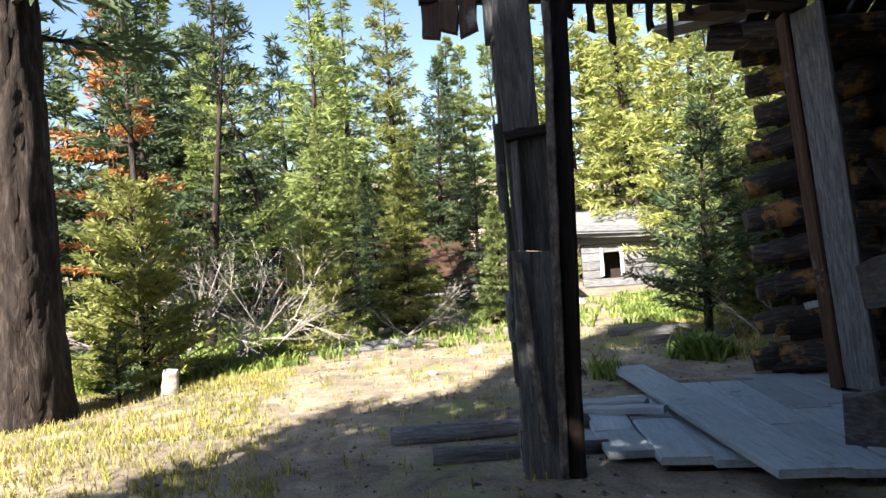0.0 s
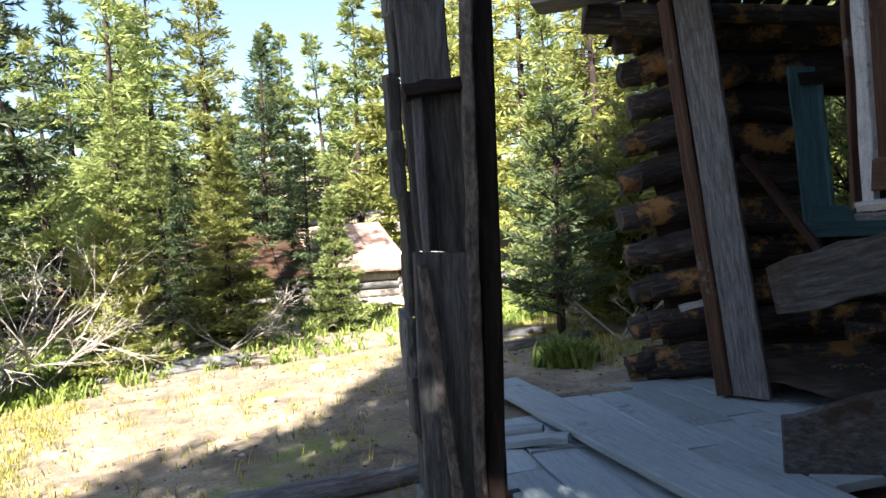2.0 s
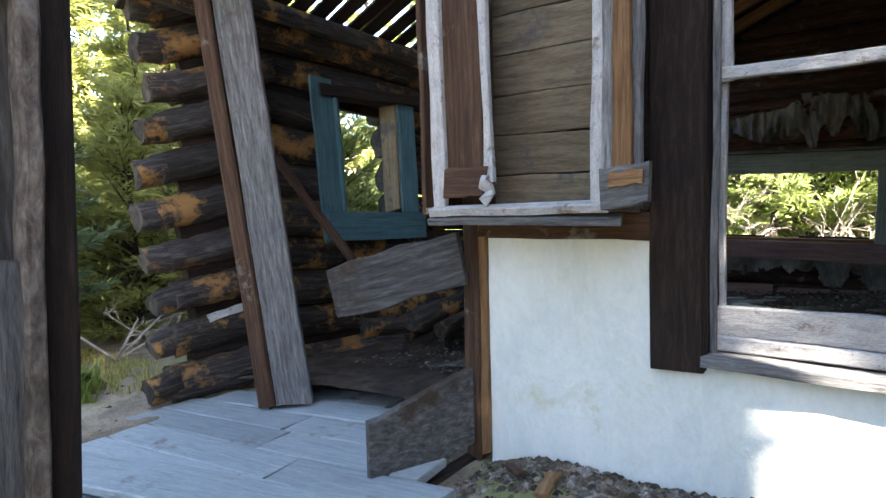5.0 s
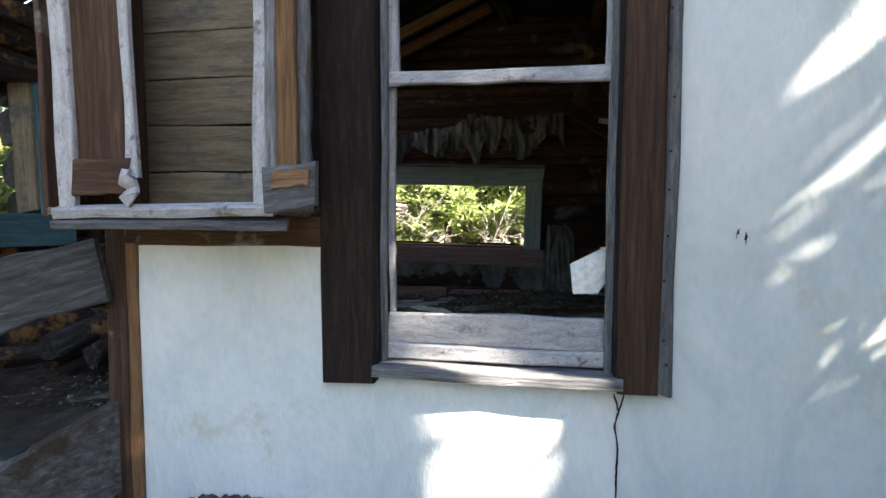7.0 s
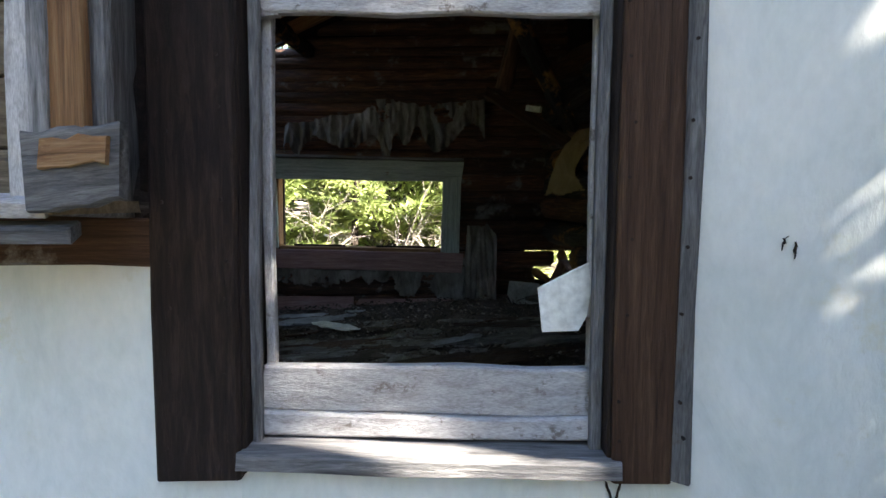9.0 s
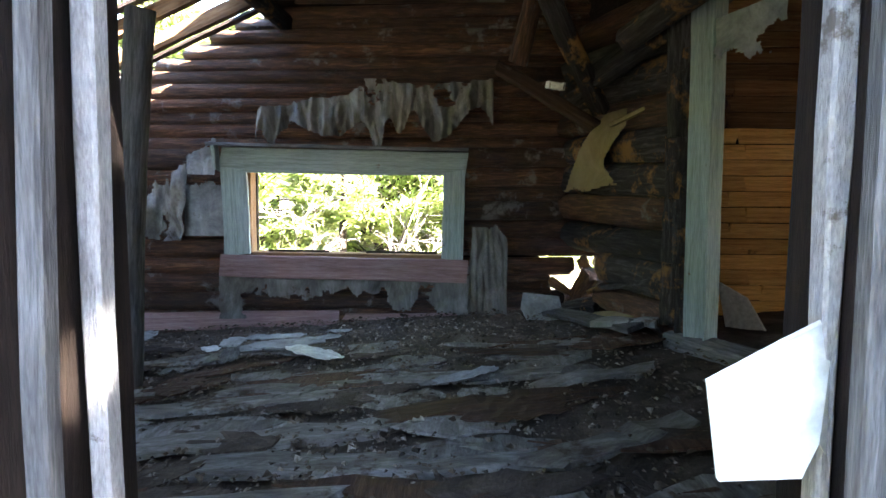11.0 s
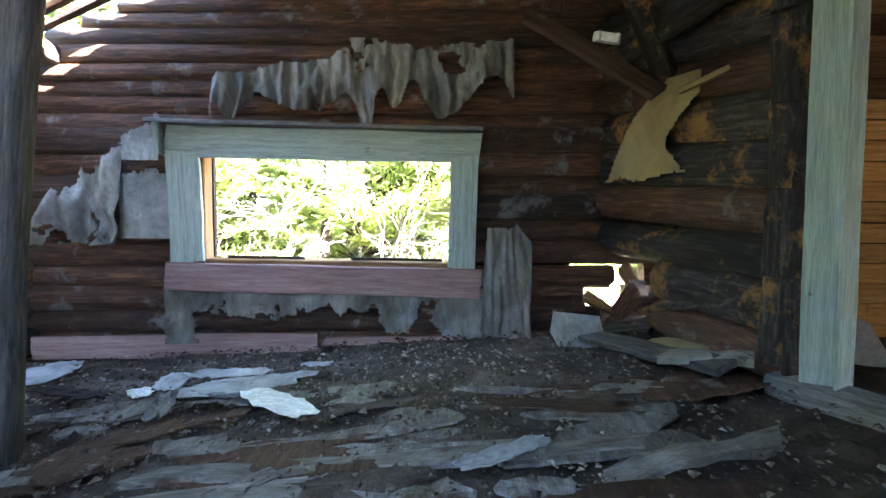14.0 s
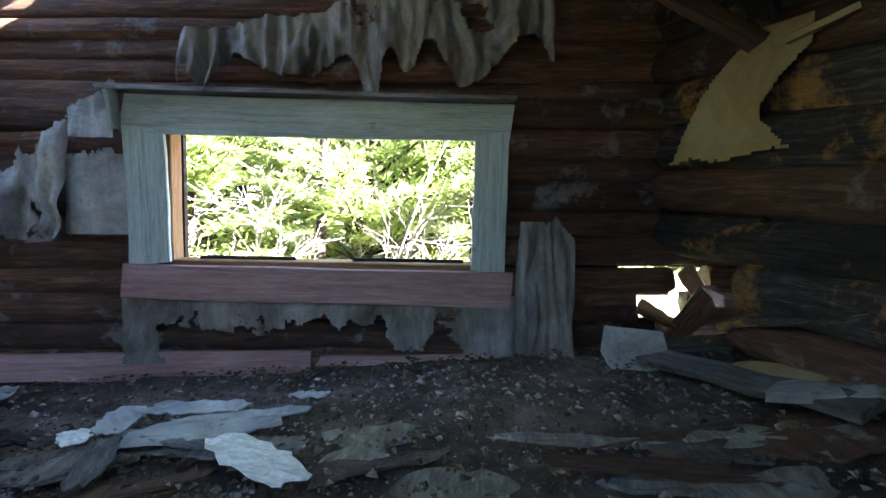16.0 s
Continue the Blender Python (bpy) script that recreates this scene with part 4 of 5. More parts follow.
# ---- porch ----
def porch():
    d = root("pavement_deck", (1.9, 4.7, -0.3), "weathered grey plank porch deck with gaps", "deck", kind="structure")
    k = 0
    x = 1.0
    dirv = Vector((0.36, -1, 0)).normalized()
    z = lambda y: 0.052 - 0.068 * y
    for k in range(9):
        x = 0.62 + 0.286 * k
        y1 = (4.9, 5.15, 5.45, 5.7, 5.85, 5.95, 6.0, 5.9, 5.75)[k] + R.uniform(-0.05, 0.05)
        y0 = (3.5, 3.35, 3.3, 3.15, 3.1, 3.35, 3.7, 4.2, 4.35)[k]
        m = y0 + (y1 - y0) * R.uniform(0.35, 0.6)
        plank("plank", (x, y1, z(y1)), (x + 0.04, m + 0.004, z(m)), 0.284, 0.045, DECK, d, rag=0.003, seg=6)
        plank("plank", (x + 0.04, m - 0.004, z(m) - 0.004), (x + 0.1, y0, z(y0)), 0.284, 0.045, DECK, d, rag=0.003, seg=6)
    for y in (3.4, 4.3, 5.2):
        plank("joist", (0.9, y, -0.30 - 0.068 * (y - 4)), (3.0, y, -0.30 - 0.068 * (y - 4)), 0.1, 0.12, DARK, d)
    tagged(plank("loose_plank", (0.97, 6.2, -0.27), (1.50, 2.85, -0.06), 0.33, 0.045, DECK, None, rag=0.012, seg=8), "long loose grey plank lying across the deck", "plank")
    tagged(plank("short_board", (0.45, 4.75, -0.22), (0.95, 4.6, -0.17), 0.12, 0.05, DECK, None, rag=0.01), "short grey board lying on the deck", "board", "loose porch boards")
    tagged(plank("short_board", (0.50, 4.56, -0.21), (1.05, 4.36, -0.16), 0.10, 0.05, DECK, None, rag=0.01), "short grey board lying on the deck", "board", "loose porch boards")
    tagged(plank("short_board", (0.1, 4.4, -0.28), (0.62, 3.9, -0.24), 0.18, 0.05, DECK, None, rag=0.01), "short grey board lying beside the post", "board", "loose porch boards")
    lp = root("porch_post", (2.55, 4.9, -0.27), "leaning weathered grey plank post with brown split edge", "post")
    plank("board", (2.60, 4.95, -0.26), (2.54, 5.42, 2.85), 0.26, 0.05, GREY, lp, (-0.75, -0.6, 0))
    plank("board", (2.47, 5.10, -0.27), (2.40, 5.58, 2.85), 0.12, 0.10, BROWN, lp, (-0.8, -0.5, 0))
    plank("board", (2.56, 5.08, -0.27), (2.49, 5.56, 2.85), 0.24, 0.12, DARK, lp, (-0.75, -0.6, 0))
    np_ = root("corner_post", (0.28, 3.25, -0.25), "standing remnant of dark boarded wall with bark-edged post", "post")
    F = (0, -1, 0)
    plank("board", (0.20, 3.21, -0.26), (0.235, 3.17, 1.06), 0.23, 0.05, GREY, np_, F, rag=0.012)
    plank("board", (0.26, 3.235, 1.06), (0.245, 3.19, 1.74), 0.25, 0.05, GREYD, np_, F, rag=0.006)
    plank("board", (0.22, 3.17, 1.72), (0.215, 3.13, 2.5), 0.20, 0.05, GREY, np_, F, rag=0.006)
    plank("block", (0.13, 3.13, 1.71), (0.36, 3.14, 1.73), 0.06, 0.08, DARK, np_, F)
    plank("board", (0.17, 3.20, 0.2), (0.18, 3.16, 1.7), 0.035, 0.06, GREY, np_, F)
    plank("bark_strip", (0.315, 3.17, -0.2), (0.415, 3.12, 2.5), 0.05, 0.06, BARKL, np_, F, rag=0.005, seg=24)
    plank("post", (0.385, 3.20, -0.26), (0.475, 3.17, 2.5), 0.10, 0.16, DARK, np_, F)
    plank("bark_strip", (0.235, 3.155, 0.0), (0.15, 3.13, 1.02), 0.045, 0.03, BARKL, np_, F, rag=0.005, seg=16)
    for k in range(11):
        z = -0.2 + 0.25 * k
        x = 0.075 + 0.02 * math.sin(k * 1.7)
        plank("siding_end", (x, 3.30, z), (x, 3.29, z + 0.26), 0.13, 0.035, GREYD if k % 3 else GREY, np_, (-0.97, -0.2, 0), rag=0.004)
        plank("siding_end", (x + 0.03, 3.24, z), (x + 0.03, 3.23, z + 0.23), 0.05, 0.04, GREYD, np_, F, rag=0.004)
    r = root("porch_roof", (0.8, 3.6, 2.4), "ragged remains of shingled porch roof edge", "porch roof")
    for k in range(3):
        plank("shingle", (-0.25 + 0.11 * k, 3.2, 2.33 + 0.02 * (k % 2)), (-0.25 + 0.11 * k, 3.32, 2.8), 0.108, 0.04, BROWN, r, F, rag=0.01)
    plank("fascia", (-0.3, 3.22, 2.64), (1.6, 3.9, 2.62), 0.2, 0.05, DARK, r, F)
    plank("header", (0.3, 3.3, 2.72), (2.5, 5.5, 3.02), 0.18, 0.14, DARK, r)
    for k in range(7):
        plank("splinter", (0.55 + 0.12 * k, 3.5 + 0.04 * k, 2.6), (0.55 + 0.12 * k, 3.5 + 0.04 * k, 2.42 - 0.08 * (k % 3)), 0.04, 0.02, DARK, r, F)
    plank("rafter_tail", (1.3, 3.75, 2.46), (1.6, 4.1, 2.53), 0.2, 0.05, BROWN, r)
    f1 = root("fallen_board", (2.4, 3.8, 0.5), "dark weathered board nailed across the open front", "board")
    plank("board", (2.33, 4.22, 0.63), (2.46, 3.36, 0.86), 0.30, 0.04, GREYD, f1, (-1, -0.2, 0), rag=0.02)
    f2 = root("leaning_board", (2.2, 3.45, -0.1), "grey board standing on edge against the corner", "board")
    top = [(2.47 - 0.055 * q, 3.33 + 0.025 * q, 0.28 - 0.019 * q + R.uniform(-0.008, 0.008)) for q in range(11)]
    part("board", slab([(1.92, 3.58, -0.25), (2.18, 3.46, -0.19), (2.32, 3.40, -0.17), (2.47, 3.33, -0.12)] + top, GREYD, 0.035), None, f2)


porch()


# ---- trees ----
def tube(vs, fs, p0, p1, r0, r1, n=5):
    p0, p1 = Vector(p0), Vector(p1)
    a = (p1 - p0).normalized()
    s = a.orthogonal().normalized()
    q = a.cross(s)
    k = len(vs)
    for p, r in ((p0, r0), (p1, r1)):
        for i in range(n):
            t = 2 * math.pi * i / n
            vs.append(p + (s * math.cos(t) + q * math.sin(t)) * r)
    fs += [(k + i, k + (i + 1) % n, k + n + (i + 1) % n, k + n + i) for i in range(n)]


def tuft(vs, fs, p, d, size, n, rr, width=0.105):
    for _ in range(n):
        w = Vector((d.x + rr.gauss(0, 0.55), d.y + rr.gauss(0, 0.55), d.z + rr.gauss(0, 0.42))).normalized()
        s = w.cross(Vector((rr.gauss(0, 1), rr.gauss(0, 1), rr.gauss(0, 1)))).normalized()
        L = size * rr.uniform(0.6, 1.2)
        k = len(vs)
        vs.append(p - s * L * width * 0.5)
        vs.append(p + w * L * 0.55 + s * L * width)
        vs.append(p + w * L)
        vs.append(p + w * L * 0.5 - s * L * width * 0.7)
        fs.append((k, k + 1, k + 2, k + 3))


def conifer(seed, H, rad, step=0.3, per=6, low=0.06, size=0.2, droop=0.15, power=0.8, n=4, sparse=0.0, trunk_r=None):
    """Trunk and crown meshes of a conifer H high: whorls of limbs that carry sprays of short needle tufts."""
    rr = random.Random(seed)
    tv, tf, lv, lf, cv, cf = [], [], [], [], [], []
    tr = trunk_r or 0.014 * H + 0.02
    bend = [rr.uniform(-0.03, 0.03) * H for _ in range(2)]
    ax = lambda t: Vector((bend[0] * t * t, bend[1] * t * t, H * t))
    if trunk_r:
        rows, n_ = 150, 44
        for i in range(rows + 1):
            t = i / rows
            for k in range(n_):
                a = 2 * math.pi * k / n_
                d = Vector((math.cos(a), math.sin(a), 0))
                q = abs(noise.noise(Vector((d.x * 4.2, d.y * 4.2, H * t * 1.1)))) + 0.6 * abs(noise.noise(Vector((d.x * 10, d.y * 10, H * t * 3.5))))
                tv.append(ax(t) + d * (tr * (1 - 0.9 * t) * (1.12 + 0.5 * math.exp(-H * t * 2.0) * 0.5 - 0.22 * (1 - min(1, q * 2.2)))))
        tf += [(i * n_ + k, i * n_ + (k + 1) % n_, (i + 1) * n_ + (k + 1) % n_, (i + 1) * n_ + k) for i in range(rows) for k in range(n_)]
    else:
        for i in range(11):
            for k in range(8):
                q = 2 * math.pi * k / 8
                tv.append(ax(i / 10) + Vector((math.cos(q), math.sin(q), 0)) * tr * (1 - 0.95 * i / 10))
        tf += [(i * 8 + k, i * 8 + (k + 1) % 8, (i + 1) * 8 + (k + 1) % 8, (i + 1) * 8 + k) for i in range(10) for k in range(8)]
    z = low * H
    while z < H * 0.985:
        t = z / H
        for b in range(per):
            if rr.random() < sparse:
                continue
            a = rr.uniform(0, 2 * math.pi)
            L = rad * ((1 - t) ** power) * rr.uniform(0.55, 1.12) + 0.04 * H * (1 - t)
            rise = (0.5 * t - droop) + rr.uniform(-0.12, 0.12)
            d = Vector((math.cos(a), math.sin(a), rise)).normalized()
            o = ax(t) + Vector((0, 0, rr.uniform(-0.5, 0.5) * step))
            tube(lv, lf, o, o + d * L, max(0.006, 0.018 * L), 0.004, 4)
            m = max(2, int(L / (size * 0.62)))
            side = d.cross(Vector((0, 0, 1))).normalized()
            for q in range(m):
                f = 0.22 + 0.8 * (q + rr.random() * 0.6) / m
                p = o + d * (L * f)
                tuft(cv, cf, p, d, size, n, rr)
                spread = (1.05 - f) * 0.42 * L
                for sgn in (-1, 1):
                    e = p + (side * sgn + d * 0.6).normalized() * spread * rr.uniform(0.5, 1)
                    tuft(cv, cf, e, (side * sgn + d).normalized(), size, n, rr)
                    if spread > size * 1.6:
                        tuft(cv, cf, (p + e) / 2, (side * sgn + d).normalized(), size, n, rr)
        z += step * rr.uniform(0.75, 1.25)
    tuft(cv, cf, ax(0.98), Vector((0, 0, 1)), size, n * 3, rr)
    return tv, tf, lv, lf, cv, cf


KINDS = {}


def tree(kind, x, y, s=1.0, turn=0.0, crown=NEEDLE, label="", name="conifer", lean=(0, 0), z=None, group="conifers round the clearing"):
    key = (kind, crown.name)
    if key not in KINDS:
        tv, tf, lv, lf, cv, cf = FORMS[kind]
        KINDS[key] = (mesh("trunk", tv, tf, BARK, True), mesh("limbs", lv, lf, BARK), mesh("crown", cv, cf, crown))
    t = new(name)
    t.matrix_basis = pose(x, y, (ground_z(x, y) - 0.05) if z is None else z, lean[0], lean[1], turn) @ Matrix.Diagonal((s, s, s, 1))
    tagged(t, label or "tall green conifer standing at the edge of the clearing", "tree", group)
    for nm, me in zip(("trunk", "limb", "crown"), KINDS[key]):
        o = new(nm, me)
        o.parent = t
        if nm != "trunk":
            tagged(o, kind="stuff")
    return t


FORMS = {
    "spire": conifer(1, 3.4, 0.75, 0.13, 9, 0.04, 0.13, 0.1, 0.75, 5),
    "spruce": conifer(2, 7.0, 1.5, 0.27, 8, 0.04, 0.2, 0.12, 0.8, 4),
    "pine": conifer(3, 11.0, 1.9, 0.42, 7, 0.1, 0.29, 0.1, 0.62, 4),
    "fir": conifer(4, 10.0, 2.3, 0.42, 7, 0.05, 0.29, 0.16, 0.75, 4),
    "sparse": conifer(5, 7.0, 1.5, 0.36, 5, 0.25, 0.18, 0.05, 0.6, 5, 0.35),
    "sapling": conifer(6, 3.0, 1.0, 0.15, 7, 0.12, 0.13, -0.15, 0.6, 4, 0.32),
    "bush": conifer(7, 2.6, 1.0, 0.16, 8, 0.0, 0.14, -0.3, 0.35, 5, 0.1),
    "big": conifer(8, 16.0, 2.3, 0.6, 6, 0.27, 0.26, 0.2, 0.4, 4, 0.45, 0.36),
    "far_fir": conifer(9, 10.0, 2.2, 0.6, 7, 0.04, 0.36, 0.14, 0.75, 6),
    # high crown made for the unseen shade trees: sun passes below it
    "high_fir": conifer(11, 11.0, 2.5, 0.45, 10, 0.455, 0.5, 0.1, 0.6, 5),
    "far_pine": conifer(10, 11.0, 1.8, 0.62, 7, 0.08, 0.36, 0.08, 0.6, 6),
}

LEAN = (0, 3)
tree("big", -5.25, 5.35, 1.0, 20, NEEDLED, "massive dark conifer with deeply furrowed bark", lean=(0, 2))
tree("spire", -2.55, 11.3, 1.0, 0, NEEDLEB, "slender bright young spruce at the clearing edge", "spruce", LEAN)
tree("spruce", -2.9, 17.0, 1.0, 40, NEEDLED, "dark dense spruce against the sky", "spruce", LEAN)
tree("spire", -0.75, 11.6, 0.72, 80, NEEDLE, "small pale spruce by the old cabin", "spruce", LEAN)
tree("sapling", 2.35, 8.9, 1.08, 10, NEEDLED, "dark young pine in the shade of the cabin", "pine", (0, 1))
tree("bush", -5.3, 7.4, 1.05, 30, NEEDLEB, "bright green juniper bush at the clearing edge", "juniper")
tree("bush", -3.6, 9.4, 0.8, 70, NEEDLEB, "bright green juniper bush at the clearing edge", "juniper")
tree("sapling", -4.75, 6.1, 0.33, 50, NEEDLED, "small blue-green fir seedling in the grass", "fir seedling")
tree("pine", -7.2, 22, 1.0, 15, NEEDLE, lean=LEAN)
tree("pine", -5.6, 23, 1.08, 75, NEEDLEB, lean=LEAN)
tree("sparse", -6.2, 10.5, 0.95, 10, NEEDLED, "half-dead conifer with browning sparse boughs", lean=(4, 8))
tree("sparse", -7.2, 10.0, 1.0, 100, NEEDLED, "half-dead conifer with browning sparse boughs", lean=(0, 3))
tree("sparse", -5.0, 12.0, 0.9, 200, NEEDLE, "half-dead conifer with browning sparse boughs", lean=(-3, 12))
tree("sparse", -8.4, 11.5, 1.1, 260, BRNNEEDLE, "dead conifer with rust-brown needles", lean=(0, 3))
forest = [("fir", -9.5, 13.5, 0.8, 1), ("spruce", -8.2, 14, 0.9, 0), ("fir", -11.5, 12, 1.0, 1), ("fir", -5.8, 15.5, 0.55, 0), ("spruce", -4.4, 14.4, 0.62, 0), ("fir", -9.8, 18, 0.8, 0), ("pine", -12, 20, 0.9, 0), ("spruce", -7.0, 18, 0.7, 0), ("fir", -1.6, 15.0, 0.42, 1), ("spruce", -3.6, 13.2, 0.48, 1),
          ("fir", -4.2, 22, 0.6, 0), ("pine", -8.8, 16, 1.0, 1), ("fir", -6.4, 16.8, 0.95, 0), ("pine", -10.6, 15, 1.05, 1), ("pine", -0.6, 23, 0.95, 0), ("pine", 1.2, 21.5, 1.05, 2), ("fir", 3.0, 20.5, 1.05, 0), ("pine", 4.2, 18.0, 1.0, 2), ("fir", 5.6, 16.0, 1.0, 0), ("pine", 6.8, 14, 1.0, 2), ("fir", 8.2, 13.0, 1.0, 0), ("spruce", 3.6, 12.5, 0.85, 0), ("spruce", 5.0, 11.0, 0.8, 2), ("fir", 6.6, 10.6, 0.75, 0), ("bush", 3.9, 9.6, 1.2, 2), ("bush", 5.0, 8.6, 1.2, 2), ("sapling", 4.4, 8.2, 1.3, 2), ("bush", 6.3, 8.4, 1.3, 0),
          ("fir", 10.5, 9.5, 0.9, 0), ("fir", 13.0, 7.0, 0.9, 0), ("bush", 10.6, 4.6, 1.3, 2), ("sparse", 10.3, 3.2, 0.6, 2), ("bush", 11.2, 2.8, 1.5, 2), ("sparse", 10.6, 1.6, 0.6, 2), ("bush", 11.6, 1.0, 1.5, 0), ("fir", 13.5, 3.4, 0.9, 2), ("fir", 14.5, 0.5, 0.9, 0), ("pine", 15, 5.5, 0.9, 2), ("fir", 15, -3.5, 0.9, 0),
          ("fir", -14, 8, 1.0, 1), ("fir", -12, 3.5, 1.0, 1), ("pine", -15, 15, 1.1, 0), ("pine", 8, 24, 1.1, 0), ("pine", -10, 28, 1.1, 0), ("pine", 3, 29, 1.2, 0), ("pine", -16, 24, 1.2, 0), ("pine", 13, 18, 1.1, 0), ("pine", -2.0, 31, 1.0, 0),
          ("fir", 18, 9, 1.1, 0), ("fir", 19, -3, 1.1, 0), ("fir", 4, -12, 1.1, 0), ("fir", -14, -12, 1.1, 0)]
mats = (NEEDLE, NEEDLED, NEEDLEB, NEEDLEB)
for k, (kind, x, y, s, m) in enumerate(forest):
    if (math.hypot(x, y) > 21 or y < 0 or x > 17) and kind in ("fir", "pine"):
        kind = "far_" + kind
    tree(kind, x, y, s, 57 * k, mats[0 if x > 9 else m if k % 2 or m or x < 0 else 3], lean=(R.uniform(-2, 2), R.uniform(0, 4)))
for k in range(70):
    a = radians(-100 + 200 * k / 69 + R.uniform(-2, 2))
    d = R.uniform(24, 46)
    x, y = d * math.sin(a), d * math.cos(a) + 2
    tree(R.choice(("far_fir", "far_pine")), x, y, R.uniform(0.8, 1.25), 37 * k, mats[R.choice((0, 0, 1, 2))], lean=(R.uniform(-2, 2), R.uniform(0, 4)))
# unseen trees added behind the walker, placed so their shade falls on the cabin front
for k, (kind, x, y, s) in enumerate((("far_fir", -2.6, -2.2, 1.09), ("far_fir", -2.0, -3.6, 1.05), ("far_fir", -3.4, -4.4, 1.15), ("high_fir", 0.9, -4.0, 1.27), ("high_fir", -0.4, -6.4, 1.85), ("far_fir", 1.62, -5.2, 1.08), ("far_fir", -2.0, -6.6, 1.15), ("far_pine", -0.6, -2.4, 0.86), ("bush", 1.6, -2.5, 1.15))):
    tree(kind, x, y, s, 71 * k, NEEDLED)



# ---- dead branches, grass and small plants ----
def dead_bush(x, y, h, seed):
    rr = random.Random(seed)
    vs, fs = [], []

    def grow(p, d, L, r, depth):
        e = p + d * L
        tube(vs, fs, p, e, r, r * 0.6, 4)
        if depth:
            for _ in range(rr.choice((3, 4, 5))):
                f = rr.uniform(0.3, 1)
                w = (d + Vector((rr.gauss(0, 0.6), rr.gauss(0, 0.6), rr.gauss(-0.05, 0.5)))).normalized()
                grow(p + d * (L * f), w, L * rr.uniform(0.4, 0.7), r * 0.5, depth - 1)

    for _ in range(4):
        grow(Vector((x, y, ground_z(x, y))), Vector((rr.gauss(0, 0.7), rr.gauss(0, 0.5), rr.uniform(0.5, 1))).normalized(), h * rr.uniform(0.5, 0.9), 0.016, 3)
    tagged(new("dead_bush", mesh("branches", vs, fs, TWIG)), "tangle of bare grey dead branches", "dead branches", "dead branches")


for k, (x, y, h) in enumerate(((-4.2, 8.6, 2.0), (-4.9, 9.0, 2.4), (-3.6, 9.8, 1.7), (-5.6, 8.2, 1.8), (-6.0, 9.4, 2.6), (-2.4, 10.6, 1.0), (2.9, 8.2, 1.0), (9.6, 2.6, 1.8), (9.8, 1.4, 1.8), (9.9, 3.8, 2.0), (-6.6, 6.6, 1.2))):
    dead_bush(x, y, h, 50 + k)


def blades(name, spots, m, label, h, w, category):
    vs, fs = [], []
    for x, y, s in spots:
        z = ground_z(x, y)
        for _ in range(7):
            a, b = R.uniform(0, 6.3), R.uniform(0, 6.3)
            o = Vector((x + 0.05 * math.cos(b), y + 0.05 * math.sin(b), z - 0.01))
            L = h * s * R.uniform(0.5, 1.2)
            d = Vector((math.cos(a), math.sin(a), 0))
            q = Vector((-d.y, d.x, 0)) * w * R.uniform(0.6, 1.2)
            k = len(vs)
            vs += [o - q, o + q, o + d * L * 0.25 + Vector((0, 0, L * 0.7)) + q * 0.7, o + d * L * 0.6 + Vector((0, 0, L)), o + d * L * 0.25 + Vector((0, 0, L * 0.7)) - q * 0.7]
            fs += [(k, k + 1, k + 2, k + 4), (k + 4, k + 2, k + 3)]
    tagged(new(name, mesh(name, vs, fs, m)), label, category, kind="stuff")


spots, leafy = [], []
for _ in range(34000):
    x, y = R.uniform(-9, 3.0), R.uniform(1, 15)
    if x > 0.4 and y < 6.6:
        continue
    path = abs(x + 0.25 * (y - 6) + 0.2) < 1.6 + 0.15 * y - 0.3 * noise.noise(Vector((x, y, 1)))
    dens = 0.10 if path else 0.75 + 0.4 * noise.noise(Vector((x * 0.8, y * 0.8, 3)))
    if R.random() < dens:
        (leafy if y > 9.0 + 0.5 * (x + 1) and R.random() < 0.6 else spots).append((x, y, R.uniform(0.5, 1.2)))
blades("grass", spots, GRASS, "dry yellow-green grass scattered over the clearing", 0.085, 0.0045, "grass")
blades("undergrowth", leafy, LEAF, "low leafy undergrowth along the tree line", 0.17, 0.02, "undergrowth")
blades("leafy_plant", [(1.86 + R.gauss(0, 0.12), 6.95 + R.gauss(0, 0.12), R.uniform(0.7, 1.3)) for _ in range(60)], LEAF, "small bright green plant beside the deck", 0.24, 0.03, "plant")
blades("grass_tuft", [(0.75 + R.gauss(0, 0.1), 6.1 + R.gauss(0, 0.12), R.uniform(0.8, 1.5)) for _ in range(14)], LEAF, "tuft of tall green grass near the porch", 0.24, 0.01, "grass")


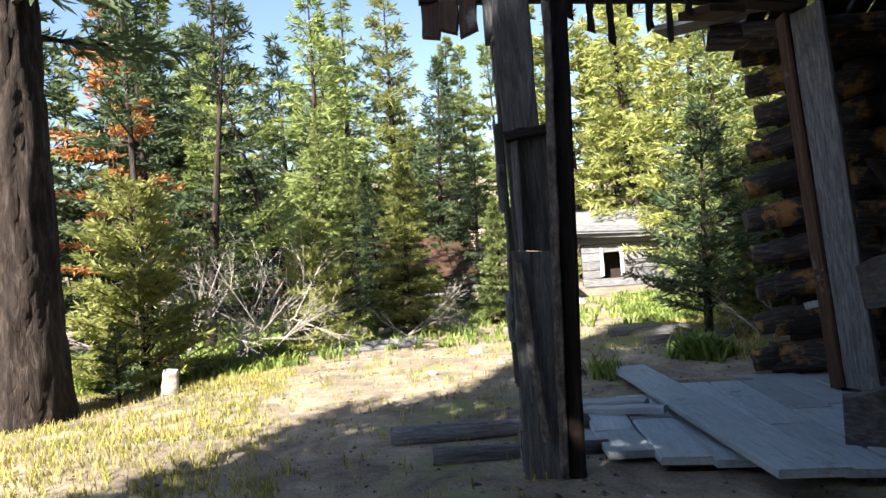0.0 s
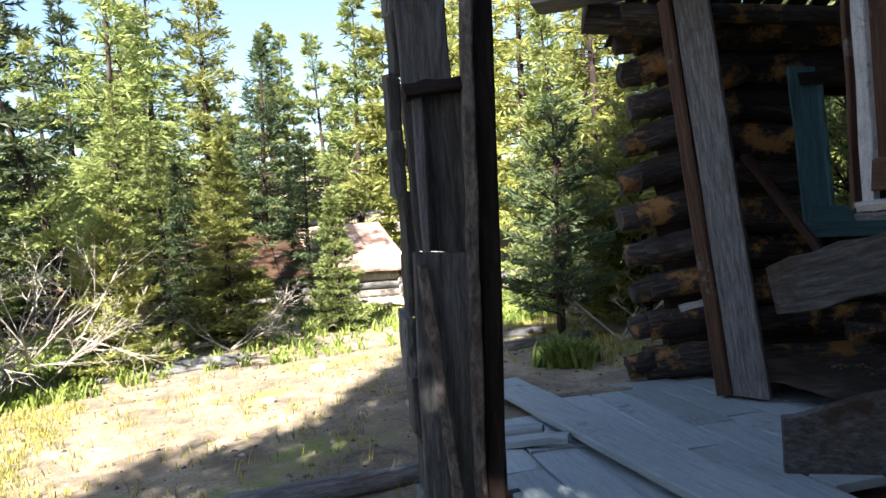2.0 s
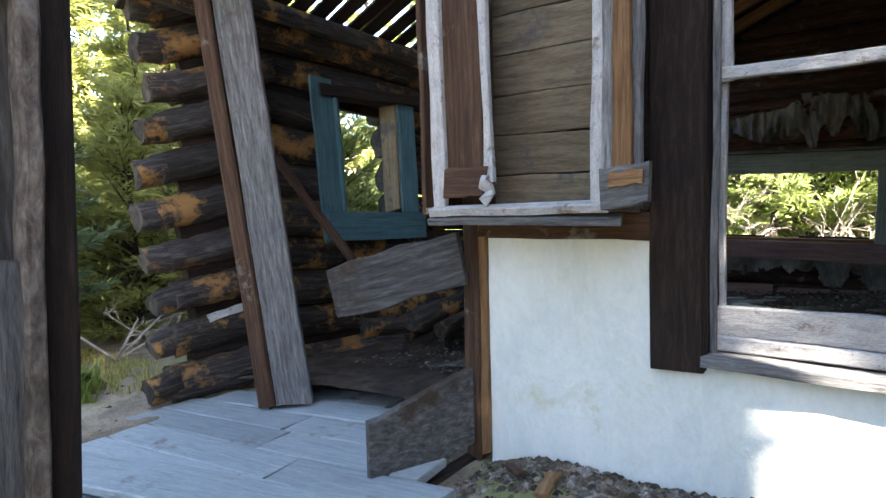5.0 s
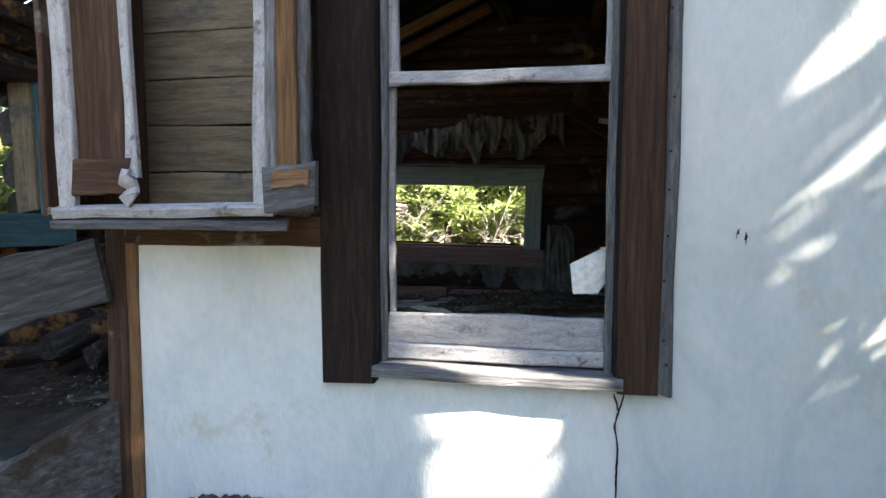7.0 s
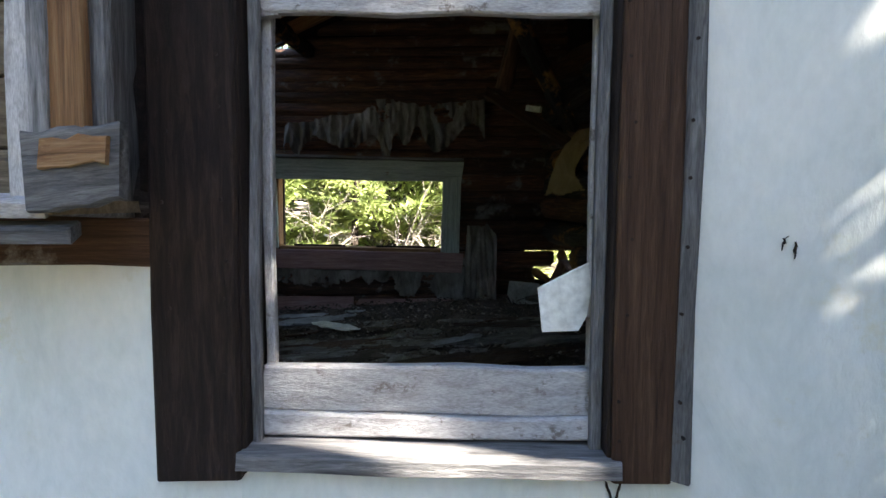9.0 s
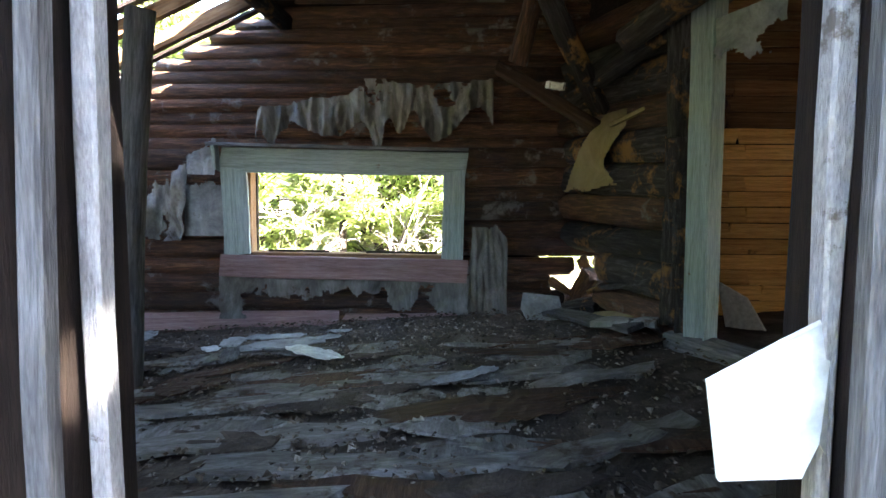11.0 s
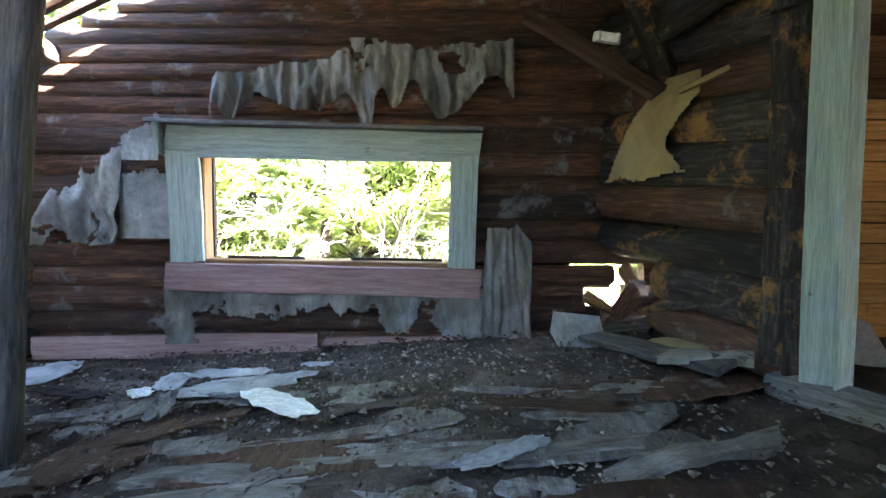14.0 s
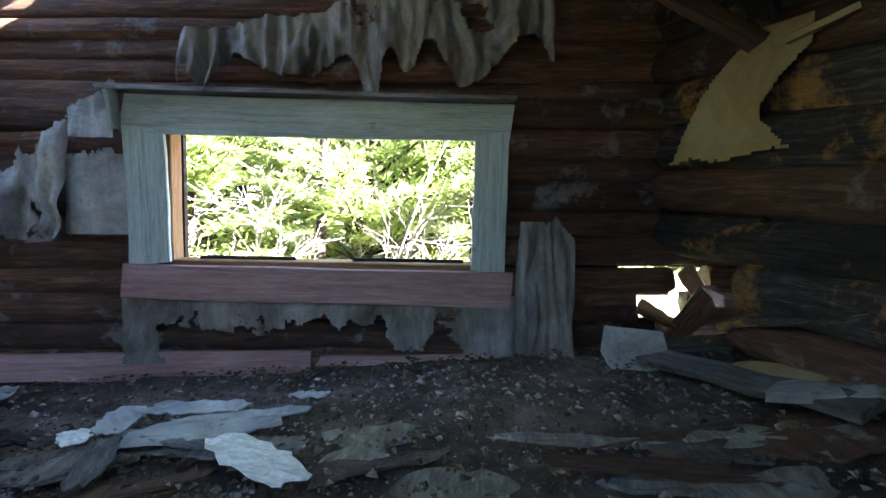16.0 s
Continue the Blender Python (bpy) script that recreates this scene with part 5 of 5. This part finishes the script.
def pebbles():
    vs, fs = [], []
    for k_ in range(7500):
        x, y = (R.uniform(-3.5, 2.5), R.uniform(0.5, 11)) if k_ < 2600 else (2.55 - abs(R.gauss(0, 0.3)), R.uniform(0.0, 3.3))
        z = ground_z(x, y)
        s = R.choice((0.008, 0.012, 0.016, 0.02, 0.03)) * R.uniform(0.6, 1.3)
        k = len(vs)
        for q in range(5):
            a = q * 1.257 + R.uniform(-0.3, 0.3)
            vs.append((x + s * math.cos(a), y + s * math.sin(a), z - 0.004))
        vs.append((x + R.uniform(-0.3, 0.3) * s, y, z + s * R.uniform(0.3, 0.7)))
        fs += [(k + q, k + (q + 1) % 5, k + 5) for q in range(5)]
    tagged(new("gravel", mesh("gravel", vs, fs, LITTER)), "loose pebbles, chips and twigs on bare earth", "gravel", kind="stuff")
    for x, y, s in ((0.55, 6.3, 0.12), (0.2, 5.9, 0.08), (-0.9, 8.0, 0.1), (-1.2, 6.6, 0.07), (0.9, 6.0, 0.10), (-0.4, 7.2, 0.06)):
        me = log_mesh(s * 1.6, s * 0.5, s * 0.6, STONE, 8, 3, 0.15)
        tagged(part("stone", me, pose(x, y, ground_z(x, y) + s * 0.12, 0, 0, R.uniform(0, 180))), "grey fieldstone half sunk in the dry ground", "stone", "field stones")


pebbles()
for a, b, r in (((-0.9, 4.0), (0.5, 4.35), 0.07), ((-0.5, 3.55), (0.6, 3.75), 0.06), ((-7.0, 7.4), (-5.6, 8.6), 0.14), ((-3.0, 9.2), (-1.9, 9.5), 0.07), ((-4.4, 8.6), (-2.0, 9.2), 0.05), ((1.0, 9.0), (2.2, 9.3), 0.08), ((1.4, 8.2), (2.6, 8.6), 0.07)):
    tagged(log("fallen_log", (*a, ground_z(*a) + r * 0.6), (*b, ground_z(*b) + r * 0.6), r, r * 0.8, GREY if r < 0.1 else LOGM, None, rag=0.1), "grey fallen log lying on the ground", "log", "logs on the ground")
tagged(log("stump", (-4.35, 6.45, ground_z(-4.35, 6.45) - 0.1), (-4.3, 6.45, ground_z(-4.35, 6.45) + 0.3), 0.10, 0.07, TWIG, None, rag=0.16), "pale broken tree stump in the grass", "stump")
# chips and earth heaped along the plastered wall
for k in range(14):
    x, y = R.uniform(2.0, 2.45), R.uniform(0.2, 3.1)
    mx, _ = along((x, y, -0.12), (x + R.uniform(-0.2, 0.2), y + R.uniform(-0.2, 0.2) + 0.01, -0.1))
    tagged(part("wood_chip", plank_mesh(R.uniform(0.12, 0.3), R.uniform(0.04, 0.1), 0.02, R.choice((GREY, ORANGE, BROWN)), 0.01, 3), mx), "splintered wood chip at the foot of the wall", "wood chip", "wood chips")


# ---- old buildings across the clearing ----
def far_cabin():
    c = root("log_cabin", (-1.0, 16.5, -1.0), "old log cabin with rusty collapsing roof across the clearing", "cabin")
    for k in range(8):
        z = -1.25 + 0.19 * k
        log("log", (0.62 + R.uniform(-0.05, 0.1), 15.0, z), (-5.2, 15.0, z), 0.1, 0.095, TWIG if k % 3 else GREY, c, endmat=LOGEND)
        log("log", (0.50, 14.85 - R.uniform(0, 0.1), z + 0.09), (-0.3, 19.3, z + 0.09), 0.1, 0.095, TWIG, c, endmat=LOGEND)
    for k in range(9):
        a, b = 0.72 - 0.72 * k, 0.72 - 0.72 * (k + 1) + 0.02
        # left sheets turn dark brown: the shadow on the roof, put into colour
        part("roof_sheet", slab([(a, 14.6, 0.24 + 0.02 * (k % 2)), (a - 0.68, 17.2, 1.32), (b - 0.68, 17.2, 1.32), (b, 14.6, 0.25)], RUST if k < 3 else BROWN, 0.04), None, c)
    part("roof_slope", slab([(0.04, 17.2, 1.30), (-0.6, 19.6, 0.3), (-6.4, 19.6, 0.3), (-6.4, 17.2, 1.30)], BROWN, 0.04), None, c)
    part("gable", slab([(0.4, 15.0, 0.2), (-0.3, 19.3, 0.2), (-0.05, 17.2, 1.25)], GREY, 0.05), None, c)
    for k in range(4):
        plank("fallen_pole", (-0.3 + 0.2 * k, 14.6, ground_z(-0.3, 14.6) + 0.25), (0.9, 14.3 + 0.2 * k, ground_z(0.9, 14.3) + 0.04), 0.1, 0.06, TWIG, c)
    s = root("board_shed", (2.2, 19, -1), "weathered grey board shed with a broken window and pole roof", "shed")
    for k in range(9):
        z = -1.2 + 0.24 * k
        for a, b in (((1.0, 1.55), (2.1, 4.2)) if 4 <= k <= 6 else ((1.0, 4.2),)):
            plank("board", (a, 18.0, z), (b, 18.0, z), 0.225, 0.03, GREY, s, (0, -1, 0))
    for x in (1.55, 2.1):
        plank("window_frame", (x, 17.95, -0.3), (x, 17.95, 0.5), 0.1, 0.05, WHITE, s, (0, -1, 0))
    # dark sheet stands in for the shade inside, behind the window hole
    part("interior", slab([(1.0, 18.6, -1.2), (4.2, 18.6, -1.2), (4.2, 18.6, 1.0), (1.0, 18.6, 1.0)], DARK, 0.05), None, s)
    part("roof", slab([(0.8, 17.6, 0.95), (4.4, 17.6, 0.75), (4.4, 20.5, 1.5), (0.8, 20.5, 1.7)], GREY, 0.1), None, s)
    for k in range(5):
        log("roof_pole", (0.6, 17.5 + 0.3 * k, 1.05 + 0.05 * k), (4.3, 17.5 + 0.25 * k, 0.85), 0.05, 0.04, GREY, s)
    for k in range(4):
        z = -0.3 + 0.22 * k
        tagged(log("fence_rail", (-6.8, 14.0, z), (-4.3, 14.2, z), 0.07, 0.07, LOGM, None), "dark stacked log rail of a ruined wall", "log", "ruined wall rails")


far_cabin()
